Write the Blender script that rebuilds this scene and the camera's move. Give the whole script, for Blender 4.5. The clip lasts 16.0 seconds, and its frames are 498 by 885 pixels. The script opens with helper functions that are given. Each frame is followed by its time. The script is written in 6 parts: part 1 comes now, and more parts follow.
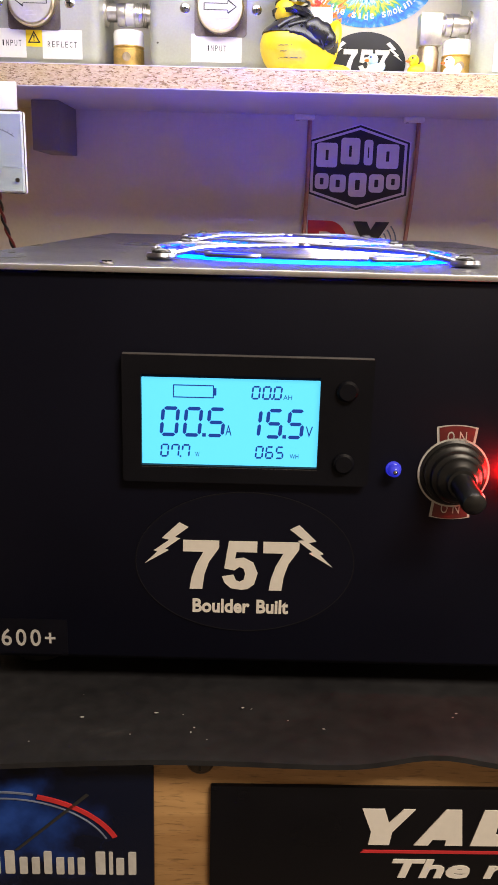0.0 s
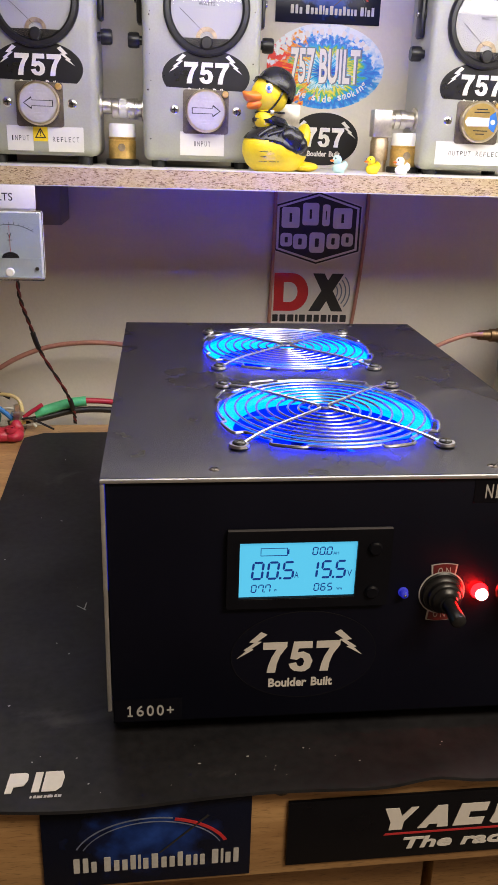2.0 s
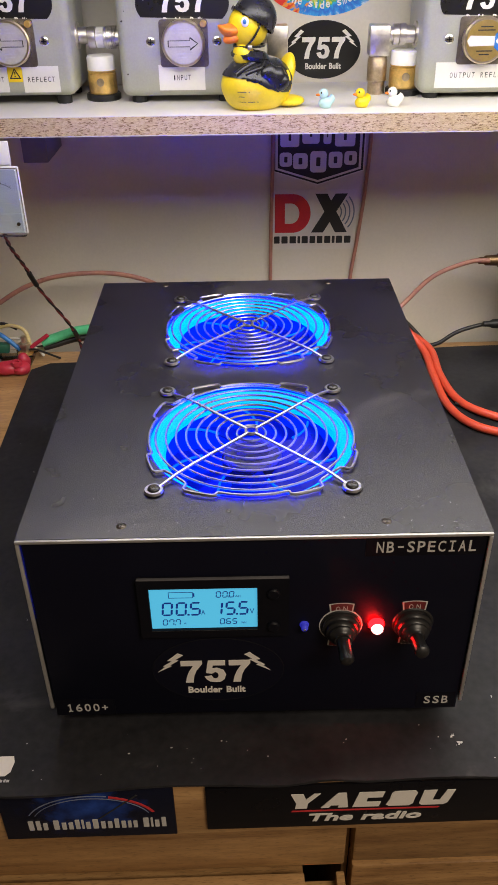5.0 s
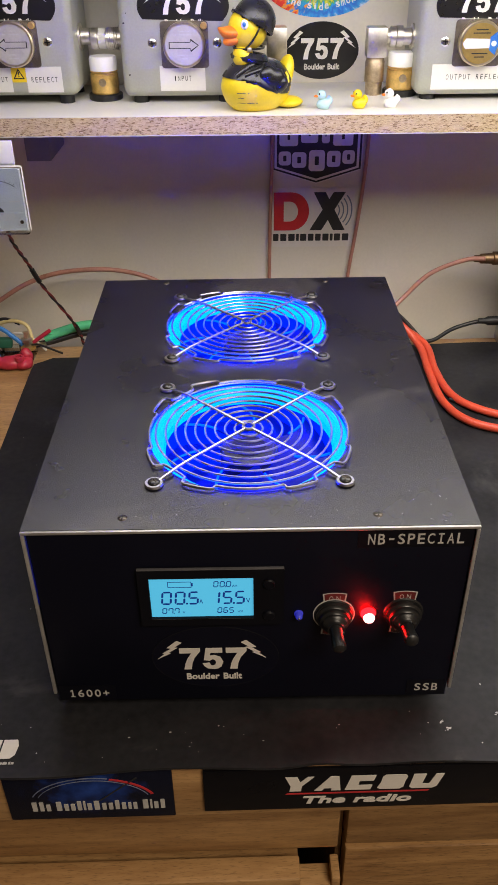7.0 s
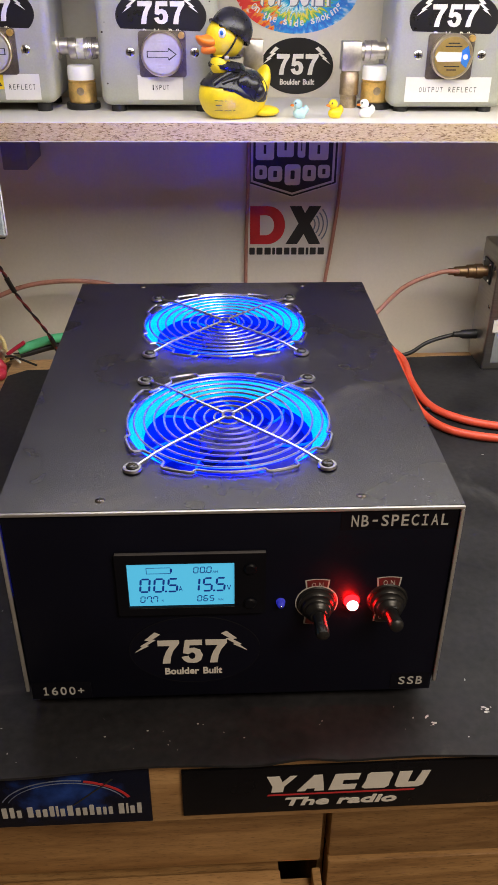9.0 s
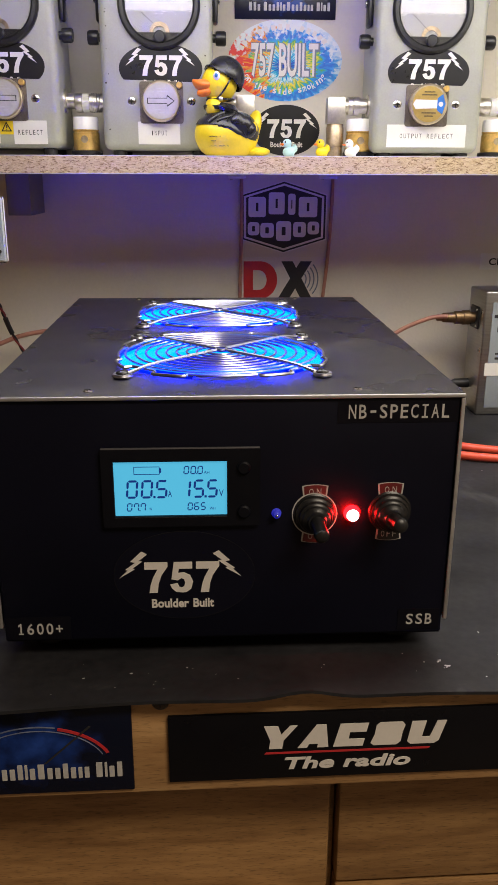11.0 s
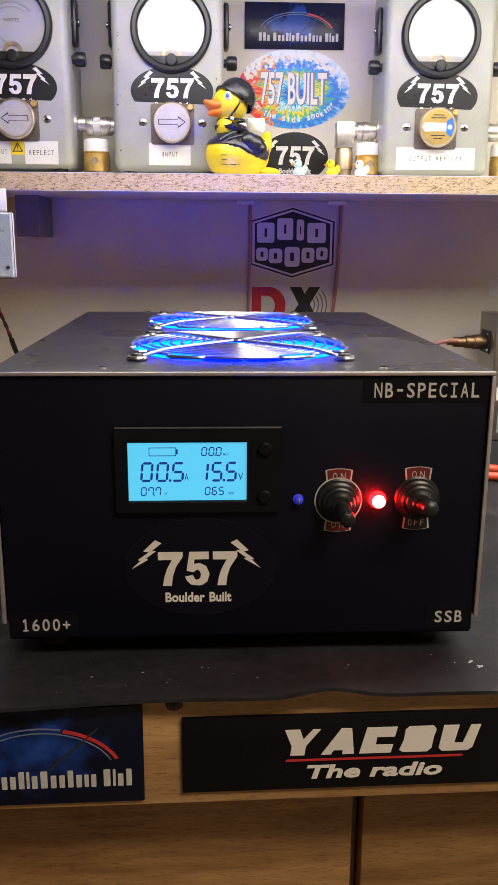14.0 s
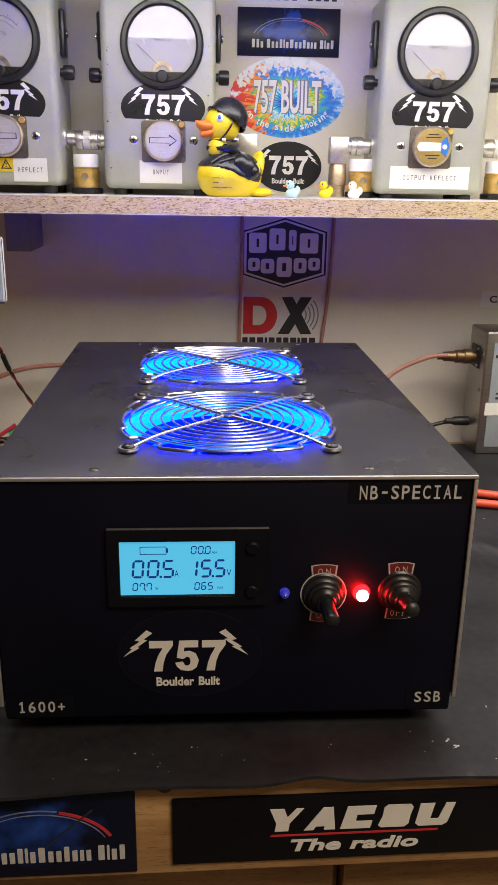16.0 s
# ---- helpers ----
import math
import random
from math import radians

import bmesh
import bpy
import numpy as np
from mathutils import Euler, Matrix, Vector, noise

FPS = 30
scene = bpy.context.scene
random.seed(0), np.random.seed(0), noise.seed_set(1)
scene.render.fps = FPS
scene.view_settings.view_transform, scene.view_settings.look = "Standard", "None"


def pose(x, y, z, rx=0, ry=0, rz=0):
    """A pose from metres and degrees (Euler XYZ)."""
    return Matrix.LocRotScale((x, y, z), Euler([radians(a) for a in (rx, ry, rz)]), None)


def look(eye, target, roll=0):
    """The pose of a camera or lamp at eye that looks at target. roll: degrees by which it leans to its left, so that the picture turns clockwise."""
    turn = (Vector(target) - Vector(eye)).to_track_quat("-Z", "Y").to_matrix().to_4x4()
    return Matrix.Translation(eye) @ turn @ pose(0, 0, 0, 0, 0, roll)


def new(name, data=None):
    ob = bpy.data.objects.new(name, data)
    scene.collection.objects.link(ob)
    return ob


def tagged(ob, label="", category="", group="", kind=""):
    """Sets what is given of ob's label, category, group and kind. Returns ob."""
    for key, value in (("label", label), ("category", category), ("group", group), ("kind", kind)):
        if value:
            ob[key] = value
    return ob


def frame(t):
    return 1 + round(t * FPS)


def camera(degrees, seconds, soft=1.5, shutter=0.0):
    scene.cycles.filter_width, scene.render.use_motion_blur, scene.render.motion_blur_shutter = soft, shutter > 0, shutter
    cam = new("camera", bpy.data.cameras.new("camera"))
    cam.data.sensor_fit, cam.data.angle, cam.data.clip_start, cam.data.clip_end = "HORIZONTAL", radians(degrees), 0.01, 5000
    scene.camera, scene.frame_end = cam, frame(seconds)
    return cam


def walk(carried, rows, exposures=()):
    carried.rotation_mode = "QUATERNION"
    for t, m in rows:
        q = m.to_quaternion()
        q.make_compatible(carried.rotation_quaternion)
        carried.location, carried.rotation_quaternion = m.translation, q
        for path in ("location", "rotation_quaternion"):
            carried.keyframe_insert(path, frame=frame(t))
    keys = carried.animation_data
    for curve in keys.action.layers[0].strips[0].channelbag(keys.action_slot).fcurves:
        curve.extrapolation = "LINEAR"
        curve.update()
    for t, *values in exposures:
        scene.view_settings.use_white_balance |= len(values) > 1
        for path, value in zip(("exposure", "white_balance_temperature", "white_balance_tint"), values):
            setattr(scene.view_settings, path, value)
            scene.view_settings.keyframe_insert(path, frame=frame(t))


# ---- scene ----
cam = camera(34.1, 16.0)
PATH = [
    (0, (-0.022, -0.293, 1.087), (-0.039, 1.631, 0.539), 1.5),
    (0.5, (-0.024, -0.316, 1.095), (-0.022, 1.601, 0.525), 1.9),
    (1, (-0.048, -0.335, 1.138), (0.033, 1.562, 0.511), 1.4),
    (1.5, (-0.092, -0.382, 1.215), (0.038, 1.495, 0.539), 1.3),
    (2, (-0.102, -0.396, 1.236), (0.087, 1.469, 0.538), 1.8),
    (2.5, (-0.121, -0.395, 1.237), (0.184, 1.447, 0.519), 1.7),
    (3, (-0.13, -0.385, 1.233), (0.2, 1.444, 0.495), 0.5),
    (3.5, (-0.11, -0.384, 1.26), (0.205, 1.424, 0.464), 0.5),
    (4, (-0.032, -0.364, 1.318), (0.147, 1.381, 0.358), 0.2),
    (4.5, (-0.005, -0.334, 1.366), (0.109, 1.355, 0.301), 0.5),
    (5, (0.001, -0.362, 1.373), (-0.014, 1.309, 0.273), -0.9),
    (5.2, (0.008, -0.371, 1.376), (-0.025, 1.294, 0.269), -1.2),
    (7.3, (0.003, -0.378, 1.384), (-0.011, 1.281, 0.268), -0.7),
    (7.5, (0.003, -0.38, 1.384), (-0.013, 1.274, 0.26), -0.9),
    (8, (0.003, -0.386, 1.376), (0.013, 1.264, 0.245), -0.5),
    (8.5, (0.002, -0.385, 1.372), (0.039, 1.262, 0.239), 0.0),
    (9, (-0.002, -0.389, 1.348), (0.05, 1.326, 0.321), 0.4),
    (9.2, (0.001, -0.395, 1.326), (0.044, 1.359, 0.365), 0.3),
    (11.3, (-0.003, -0.456, 1.162), (0.066, 1.454, 0.573), 0.2),
    (11.5, (-0.006, -0.461, 1.145), (0.06, 1.457, 0.581), 0.3),
    (12, (-0.012, -0.456, 1.127), (0.05, 1.471, 0.594), 0.2),
    (12.5, (-0.015, -0.448, 1.113), (0.05, 1.483, 0.597), 0.1),
    (13, (-0.016, -0.445, 1.115), (0.05, 1.489, 0.61), 0.0),
    (13.5, (-0.016, -0.44, 1.121), (0.053, 1.497, 0.627), 0.1),
    (14, (-0.014, -0.437, 1.136), (0.059, 1.503, 0.656), 0.4),
    (14.5, (-0.009, -0.436, 1.159), (0.06, 1.506, 0.687), 0.4),
    (15, (-0.012, -0.445, 1.195), (0.059, 1.498, 0.724), 0.6),
    (15.5, (-0.014, -0.426, 1.216), (0.069, 1.492, 0.655), 0.8),
    (16, (-0.012, -0.423, 1.226), (0.079, 1.477, 0.606), 0.9),
]
EXPOSURES = [(0, 0.55), (1, 0.43), (2, -0.05), (3.5, -0.17), (4.5, -0.32), (9, -0.28), (11.3, -0.30), (12.2, 0.05), (13, 0.16), (14.5, -0.03), (16, -0.20)]
walk(cam, [(t, look(eye, target, roll)) for t, eye, target, roll in PATH], EXPOSURES)

# ---- light ----
world = bpy.data.worlds.new("room_air")
world.use_nodes = True
scene.world = world
world.node_tree.nodes["Background"].inputs[0].default_value = (0.55, 0.48, 0.40, 1)
world.node_tree.nodes["Background"].inputs[1].default_value = 0.02


def area_lamp(name, m, sx, sy, power, color):
    data = bpy.data.lights.new(name, "AREA")
    data.shape, data.size, data.size_y = "RECTANGLE", sx, sy
    data.energy, data.color = power, color
    ob = new(name, data)
    ob.matrix_world = m
    return ob


STRIP_W, WALL_FILL_W, ROOM_W = 8.2, 0.8, 35.0
area_lamp("strip_lamp_light", pose(0.33, 0.23, 1.428, 0, 0, 0), 1.1, 0.29, STRIP_W, (1.0, 0.95, 0.87))
# Fill added behind the strip lamp to brighten upper wall and board.
area_lamp("wall_fill_light", pose(0.33, 0.396, 1.4245, 115, 0, 0), 1.1, 0.010, WALL_FILL_W, (1.0, 0.95, 0.87))
# Unseen lamp, added to supply the room's warm light from above.
area_lamp("assumed_room_light", pose(0.74, -1.02, 2.36, 0, 0, 0), 0.9, 0.42, ROOM_W, (1.0, 0.84, 0.66))


# ---- materials ----
def material(name, base, rough=0.5, metal=0.0, spread=0.12, scale=40.0, fine=400.0, bump=0.05, stretch=(1, 1, 1),
             second=None, coat=0.0, spec=0.5, emit=None, power=0.0, rough_spread=0.12):
    m = bpy.data.materials.new(name)
    m.use_nodes = True
    nt = m.node_tree
    n, l = nt.nodes, nt.links
    b = n["Principled BSDF"]
    b.inputs["Metallic"].default_value = metal
    b.inputs["Coat Weight"].default_value = coat
    b.inputs["Specular IOR Level"].default_value = spec
    tc, mp = n.new("ShaderNodeTexCoord"), n.new("ShaderNodeMapping")
    mp.inputs["Scale"].default_value = stretch
    l.new(tc.outputs["Object"], mp.inputs["Vector"])
    big, small = n.new("ShaderNodeTexNoise"), n.new("ShaderNodeTexNoise")
    big.inputs["Scale"].default_value, small.inputs["Scale"].default_value = scale, fine
    big.inputs["Detail"].default_value, small.inputs["Detail"].default_value = 4, 3
    for t in (big, small):
        l.new(mp.outputs[0], t.inputs["Vector"])
    mix = n.new("ShaderNodeMix")
    mix.data_type = "RGBA"
    dark = second or [c * (1 - spread * 2) for c in base]
    light = base if second else [min(1, c * (1 + spread)) for c in base]
    mix.inputs[6].default_value, mix.inputs[7].default_value = (*dark, 1), (*light, 1)
    add = n.new("ShaderNodeMath")
    add.operation = "MULTIPLY_ADD"
    add.inputs[1].default_value = 0.35
    l.new(small.outputs[0], add.inputs[0])
    sub = n.new("ShaderNodeMath")
    sub.operation = "MULTIPLY"
    sub.inputs[1].default_value = 0.65
    l.new(big.outputs[0], sub.inputs[0])
    l.new(sub.outputs[0], add.inputs[2])
    ramp = n.new("ShaderNodeMapRange")
    ramp.inputs[1].default_value, ramp.inputs[2].default_value = 0.3, 0.7
    l.new(add.outputs[0], ramp.inputs[0])
    l.new(ramp.outputs[0], mix.inputs[0])
    l.new(mix.outputs[2], b.inputs["Base Color"])
    rr = n.new("ShaderNodeMapRange")
    rr.inputs[3].default_value, rr.inputs[4].default_value = max(0.02, rough - rough_spread), min(1, rough + rough_spread)
    l.new(big.outputs[0], rr.inputs[0])
    l.new(rr.outputs[0], b.inputs["Roughness"])
    if bump:
        bp = n.new("ShaderNodeBump")
        bp.inputs["Strength"].default_value, bp.inputs["Distance"].default_value = bump, 0.001
        l.new(small.outputs[0], bp.inputs["Height"])
        l.new(bp.outputs[0], b.inputs["Normal"])
    if emit:
        b.inputs["Emission Color"].default_value, b.inputs["Emission Strength"].default_value = (*emit, 1), power
    return m


def glow(name, color, power):
    return material(name, [c * 0.4 for c in color], 0.4, spread=0.02, bump=0, emit=color, power=power, spec=0.08)


def clear(name, tint=(1, 1, 1), rough=0.02):
    m = bpy.data.materials.new(name)
    m.use_nodes = True
    n, l = m.node_tree.nodes, m.node_tree.links
    out = n["Material Output"]
    n.remove(n["Principled BSDF"])
    tr, gl, fr, mx = (n.new("ShaderNode" + k) for k in ("BsdfTransparent", "BsdfGlossy", "Fresnel", "MixShader"))
    tr.inputs[0].default_value = (*tint, 1)
    gl.inputs["Roughness"].default_value = rough
    fr.inputs[0].default_value = 1.5
    l.new(fr.outputs[0], mx.inputs[0])
    l.new(tr.outputs[0], mx.inputs[1])
    l.new(gl.outputs[0], mx.inputs[2])
    l.new(mx.outputs[0], out.inputs[0])
    return m


def chipboard(name):
    m = bpy.data.materials.new(name)
    m.use_nodes = True
    n, l = m.node_tree.nodes, m.node_tree.links
    b = n["Principled BSDF"]
    tc, mp = n.new("ShaderNodeTexCoord"), n.new("ShaderNodeMapping")
    mp.inputs["Scale"].default_value = (460, 680, 1250)
    l.new(tc.outputs["Object"], mp.inputs["Vector"])
    vo, no = n.new("ShaderNodeTexVoronoi"), n.new("ShaderNodeTexNoise")
    vo.inputs["Scale"].default_value = 1.0
    vo.inputs["Randomness"].default_value = 1.0
    no.inputs["Scale"].default_value, no.inputs["Detail"].default_value = 0.9, 5
    l.new(mp.outputs[0], no.inputs["Vector"])
    wob = n.new("ShaderNodeMix")
    wob.data_type = "VECTOR"
    wob.inputs[0].default_value = 0.55
    l.new(mp.outputs[0], wob.inputs[4])
    sc = n.new("ShaderNodeVectorMath")
    sc.operation = "MULTIPLY_ADD"
    sc.inputs[1].default_value = (5, 5, 5)
    l.new(no.outputs["Color"], sc.inputs[0])
    l.new(mp.outputs[0], sc.inputs[2])
    l.new(sc.outputs[0], wob.inputs[5])
    l.new(wob.outputs[1], vo.inputs["Vector"])
    sep = n.new("ShaderNodeSeparateColor")
    l.new(vo.outputs["Color"], sep.inputs[0])
    r = n.new("ShaderNodeValToRGB")
    r.color_ramp.elements[0].color, r.color_ramp.elements[1].color = (0.17, 0.105, 0.048, 1), (0.62, 0.49, 0.29, 1)
    for pos, c in ((0.12, (0.26, 0.165, 0.075, 1)), (0.24, (0.47, 0.345, 0.18, 1)), (0.7, (0.55, 0.42, 0.235, 1))):
        r.color_ramp.elements.new(pos).color = c
    l.new(sep.outputs[0], r.inputs[0])
    l.new(r.outputs[0], b.inputs["Base Color"])
    b.inputs["Roughness"].default_value = 0.8
    bp = n.new("ShaderNodeBump")
    bp.inputs["Strength"].default_value, bp.inputs["Distance"].default_value = 0.5, 0.0006
    l.new(sep.outputs[1], bp.inputs["Height"])
    l.new(bp.outputs[0], b.inputs["Normal"])
    return m


def wood(name, light, dark, rough=0.45):
    m = bpy.data.materials.new(name)
    m.use_nodes = True
    n, l = m.node_tree.nodes, m.node_tree.links
    b = n["Principled BSDF"]
    tc, mp, oi = n.new("ShaderNodeTexCoord"), n.new("ShaderNodeMapping"), n.new("ShaderNodeObjectInfo")
    mp.inputs["Scale"].default_value = (2.2, 16, 16)
    mul = n.new("ShaderNodeVectorMath")
    mul.operation = "MULTIPLY_ADD"
    mul.inputs[1].default_value = (1, 1, 1)
    l.new(tc.outputs["Object"], mul.inputs[0])
    l.new(oi.outputs["Random"], mul.inputs[2])
    l.new(mul.outputs[0], mp.inputs["Vector"])
    a, g, k = (n.new("ShaderNodeTexNoise") for _ in range(3))
    for t, s, d, dist in ((a, 1.6, 4, 1.2), (g, 14.0, 6, 0.4), (k, 60.0, 3, 0.0)):
        t.inputs["Scale"].default_value, t.inputs["Detail"].default_value = s, d
        t.inputs["Distortion"].default_value = dist
        l.new(mp.outputs[0], t.inputs["Vector"])
    r = n.new("ShaderNodeValToRGB")
    r.color_ramp.elements[0].position, r.color_ramp.elements[1].position = 0.33, 0.68
    r.color_ramp.elements[0].color, r.color_ramp.elements[1].color = (*dark, 1), (*light, 1)
    mx = n.new("ShaderNodeMix")
    mx.inputs[0].default_value = 0.42
    l.new(a.outputs[0], mx.inputs[2])
    l.new(g.outputs[0], mx.inputs[3])
    l.new(mx.outputs[0], r.inputs[0])
    fleck = n.new("ShaderNodeMapRange")
    fleck.inputs[1].default_value, fleck.inputs[2].default_value = 0.32, 0.45
    fleck.inputs[3].default_value, fleck.inputs[4].default_value = 0.60, 1.0
    l.new(k.outputs[0], fleck.inputs[0])
    fm = n.new("ShaderNodeMix")
    fm.data_type, fm.blend_type = "RGBA", "MULTIPLY"
    fm.inputs[0].default_value = 1.0
    l.new(r.outputs[0], fm.inputs[6])
    l.new(fleck.outputs[0], fm.inputs[7])
    l.new(fm.outputs[2], b.inputs["Base Color"])
    b.inputs["Roughness"].default_value = rough
    bp = n.new("ShaderNodeBump")
    bp.inputs["Strength"].default_value, bp.inputs["Distance"].default_value = 0.12, 0.0006
    l.new(g.outputs[0], bp.inputs["Height"])
    l.new(bp.outputs[0], b.inputs["Normal"])
    return m


def chain(nt, op, a, b=None, c=None):
    """A math node; inputs are sockets or numbers."""
    q = nt.nodes.new("ShaderNodeMath")
    q.operation = op
    for k, v in enumerate((a, b, c)):
        if v is None:
            continue
        if isinstance(v, (int, float)):
            q.inputs[k].default_value = v
        else:
            nt.links.new(v, q.inputs[k])
    return q.outputs[0]


def print_base(name, rough):
    m = bpy.data.materials.new(name)
    m.use_nodes = True
    nt = m.node_tree
    b = nt.nodes["Principled BSDF"]
    b.inputs["Roughness"].default_value = rough
    b.inputs["Specular IOR Level"].default_value = 0.25
    tc = nt.nodes.new("ShaderNodeTexCoord")
    se = nt.nodes.new("ShaderNodeSeparateXYZ")
    nt.links.new(tc.outputs["Object"], se.inputs[0])
    no = nt.nodes.new("ShaderNodeTexNoise")
    nt.links.new(tc.outputs["Object"], no.inputs["Vector"])
    ramp = nt.nodes.new("ShaderNodeValToRGB")
    nt.links.new(ramp.outputs[0], b.inputs["Base Color"])
    return m, nt, se, no, ramp.color_ramp, ramp


def globe_print(name, cx, cz, rx, rz, mid=(0.008, 0.028, 0.15), edge=(0.003, 0.005, 0.016)):
    """Dark navy film, bluer towards a globe in its middle."""
    m, nt, se, no, cr, ramp = print_base(name, 0.25)
    no.inputs["Scale"].default_value, no.inputs["Detail"].default_value = 70, 4
    u = chain(nt, "MULTIPLY", chain(nt, "SUBTRACT", se.outputs[0], cx), 1 / rx)
    v = chain(nt, "MULTIPLY", chain(nt, "SUBTRACT", se.outputs[2], cz), 1 / rz)
    d = chain(nt, "SQRT", chain(nt, "ADD", chain(nt, "MULTIPLY", u, u), chain(nt, "MULTIPLY", v, v)))
    f = chain(nt, "ADD", d, chain(nt, "MULTIPLY", chain(nt, "SUBTRACT", no.outputs[0], 0.5), 1.9))
    nt.links.new(f, ramp.inputs[0])
    cr.elements[0].color, cr.elements[1].color = (0.018, 0.060, 0.30, 1), (*edge, 1)
    cr.elements.new(0.45).color = (*mid, 1)
    cr.elements.new(0.75).color = (0.005, 0.010, 0.045, 1)
    return m


def tie_dye(name):
    """Rainbow burst: rays round a blue heart, warm towards one side and blue towards the other, flecked white at the
    rim as print and painted glare.
    """
    m, nt, se, no, cr, ramp = print_base(name, 0.3)
    u, v = chain(nt, "MULTIPLY", se.outputs[0], 14.4), chain(nt, "MULTIPLY", chain(nt, "ADD", se.outputs[2], 0.006), 21.8)
    d = chain(nt, "SQRT", chain(nt, "ADD", chain(nt, "MULTIPLY", u, u), chain(nt, "MULTIPLY", v, v)))
    a = chain(nt, "ARCTAN2", u, v)
    polar = nt.nodes.new("ShaderNodeCombineXYZ")
    nt.links.new(chain(nt, "MULTIPLY", a, 6.0), polar.inputs[0])
    nt.links.new(chain(nt, "MULTIPLY", d, 2.6), polar.inputs[1])
    nt.links.new(polar.outputs[0], no.inputs["Vector"])
    no.inputs["Scale"].default_value, no.inputs["Detail"].default_value = 1.5, 4
    ray = chain(nt, "SUBTRACT", no.outputs[0], 0.5)
    f = chain(nt, "ADD", d, chain(nt, "MULTIPLY", ray, 0.75))
    nt.links.new(f, ramp.inputs[0])
    for k, (pos, c) in enumerate(((0.0, (0.01, 0.04, 0.30, 1)), (1.0, (0.55, 0.68, 0.76, 1)))):
        cr.elements[k].position, cr.elements[k].color = pos, c
    for pos, c in ((0.16, (0.02, 0.12, 0.55, 1)), (0.26, (0.03, 0.45, 0.62, 1)), (0.34, (0.70, 0.80, 0.78, 1)), (0.40, (0.05, 0.42, 0.50, 1)), (0.47, (0.86, 0.70, 0.05, 1)), (0.55, (0.10, 0.42, 0.10, 1)),
                   (0.62, (0.03, 0.35, 0.70, 1)), (0.74, (0.04, 0.16, 0.58, 1)), (0.88, (0.05, 0.32, 0.70, 1))):
        cr.elements.new(pos).color = c

    def over(colour, factor, below):
        q = nt.nodes.new("ShaderNodeMix")
        q.data_type, q.clamp_factor = "RGBA", True
        nt.links.new(factor, q.inputs[0])
        nt.links.new(below, q.inputs[6])
        q.inputs[7].default_value = colour
        return q.outputs[2]

    side = chain(nt, "ADD", chain(nt, "MULTIPLY", u, -1.0), chain(nt, "MULTIPLY", ray, 2.0))
    warm = over((0.80, 0.30, 0.03, 1), chain(nt, "MULTIPLY", chain(nt, "SUBTRACT", side, 0.36), 7.0), ramp.outputs[0])
    warm = over((0.72, 0.05, 0.04, 1), chain(nt, "MULTIPLY", chain(nt, "SUBTRACT", side, 0.58), 7.0), warm)
    # White flecks, denser towards the top, paint glare over the print.
    glare_fleck = nt.nodes.new("ShaderNodeTexNoise")
    glare_fleck.inputs["Scale"].default_value, glare_fleck.inputs["Detail"].default_value = 150, 4
    nt.links.new(se.inputs[0].links[0].from_socket, glare_fleck.inputs["Vector"])
    lift = chain(nt, "MULTIPLY", chain(nt, "SUBTRACT", chain(nt, "ADD", d, chain(nt, "MULTIPLY", v, 0.35)), 0.80), 0.42)
    k = chain(nt, "MULTIPLY", chain(nt, "SUBTRACT", chain(nt, "ADD", glare_fleck.outputs[0], lift), 0.60), 9.0)
    nt.links.new(over((0.74, 0.78, 0.78, 1), k, warm), nt.nodes["Principled BSDF"].inputs["Base Color"])
    return m


PAINT = material("wall_paint", (0.66, 0.615, 0.515), 0.75, spread=0.04, scale=9, fine=260, bump=0.25)
ROOM_PAINT = material("room_paint", (0.42, 0.37, 0.31), 0.85, spread=0.05, scale=4, fine=120, bump=0.15)
MELAMINE = material("white_melamine", (0.72, 0.70, 0.66), 0.30, spread=0.03, scale=14, fine=300, bump=0.0, rough_spread=0.02)
CHIP = chipboard("raw_chipboard")
WOOD = wood("oiled_wood", (0.55, 0.335, 0.145), (0.32, 0.17, 0.065))
WOOD2 = wood("drawer_wood", (0.48, 0.28, 0.112), (0.21, 0.105, 0.038), 0.4)
CARPET = material("floor_carpet", (0.14, 0.11, 0.09), 0.95, spread=0.2, scale=8, fine=300, bump=0.4)
RUBBER = material("black_mat_rubber", (0.027, 0.027, 0.030), 0.58, spread=0.28, scale=17, fine=160, bump=0.10, second=(0.0060, 0.0060, 0.0075), spec=0.22)


def smudged(m, tint, amount, scale, lo=0.56, hi=0.72):
    """Lays patches of pale hand smears and dust film over a material's colour and gloss."""
    nt = m.node_tree
    b = nt.nodes["Principled BSDF"]
    tc, no, mp = nt.nodes.new("ShaderNodeTexCoord"), nt.nodes.new("ShaderNodeTexNoise"), nt.nodes.new("ShaderNodeMapRange")
    no.inputs["Scale"].default_value, no.inputs["Detail"].default_value, no.inputs["Distortion"].default_value = scale, 9, 0.7
    no.inputs["Roughness"].default_value = 0.62
    nt.links.new(tc.outputs["Object"], no.inputs["Vector"])
    mp.inputs[1].default_value, mp.inputs[2].default_value, mp.inputs[4].default_value = lo, hi, amount
    nt.links.new(no.outputs[0], mp.inputs[0])
    mix = nt.nodes.new("ShaderNodeMix")
    mix.data_type = "RGBA"
    nt.links.new(mp.outputs[0], mix.inputs[0])
    nt.links.new(b.inputs["Base Color"].links[0].from_socket, mix.inputs[6])
    mix.inputs[7].default_value = (*tint, 1)
    nt.links.new(mix.outputs[2], b.inputs["Base Color"])
    return m


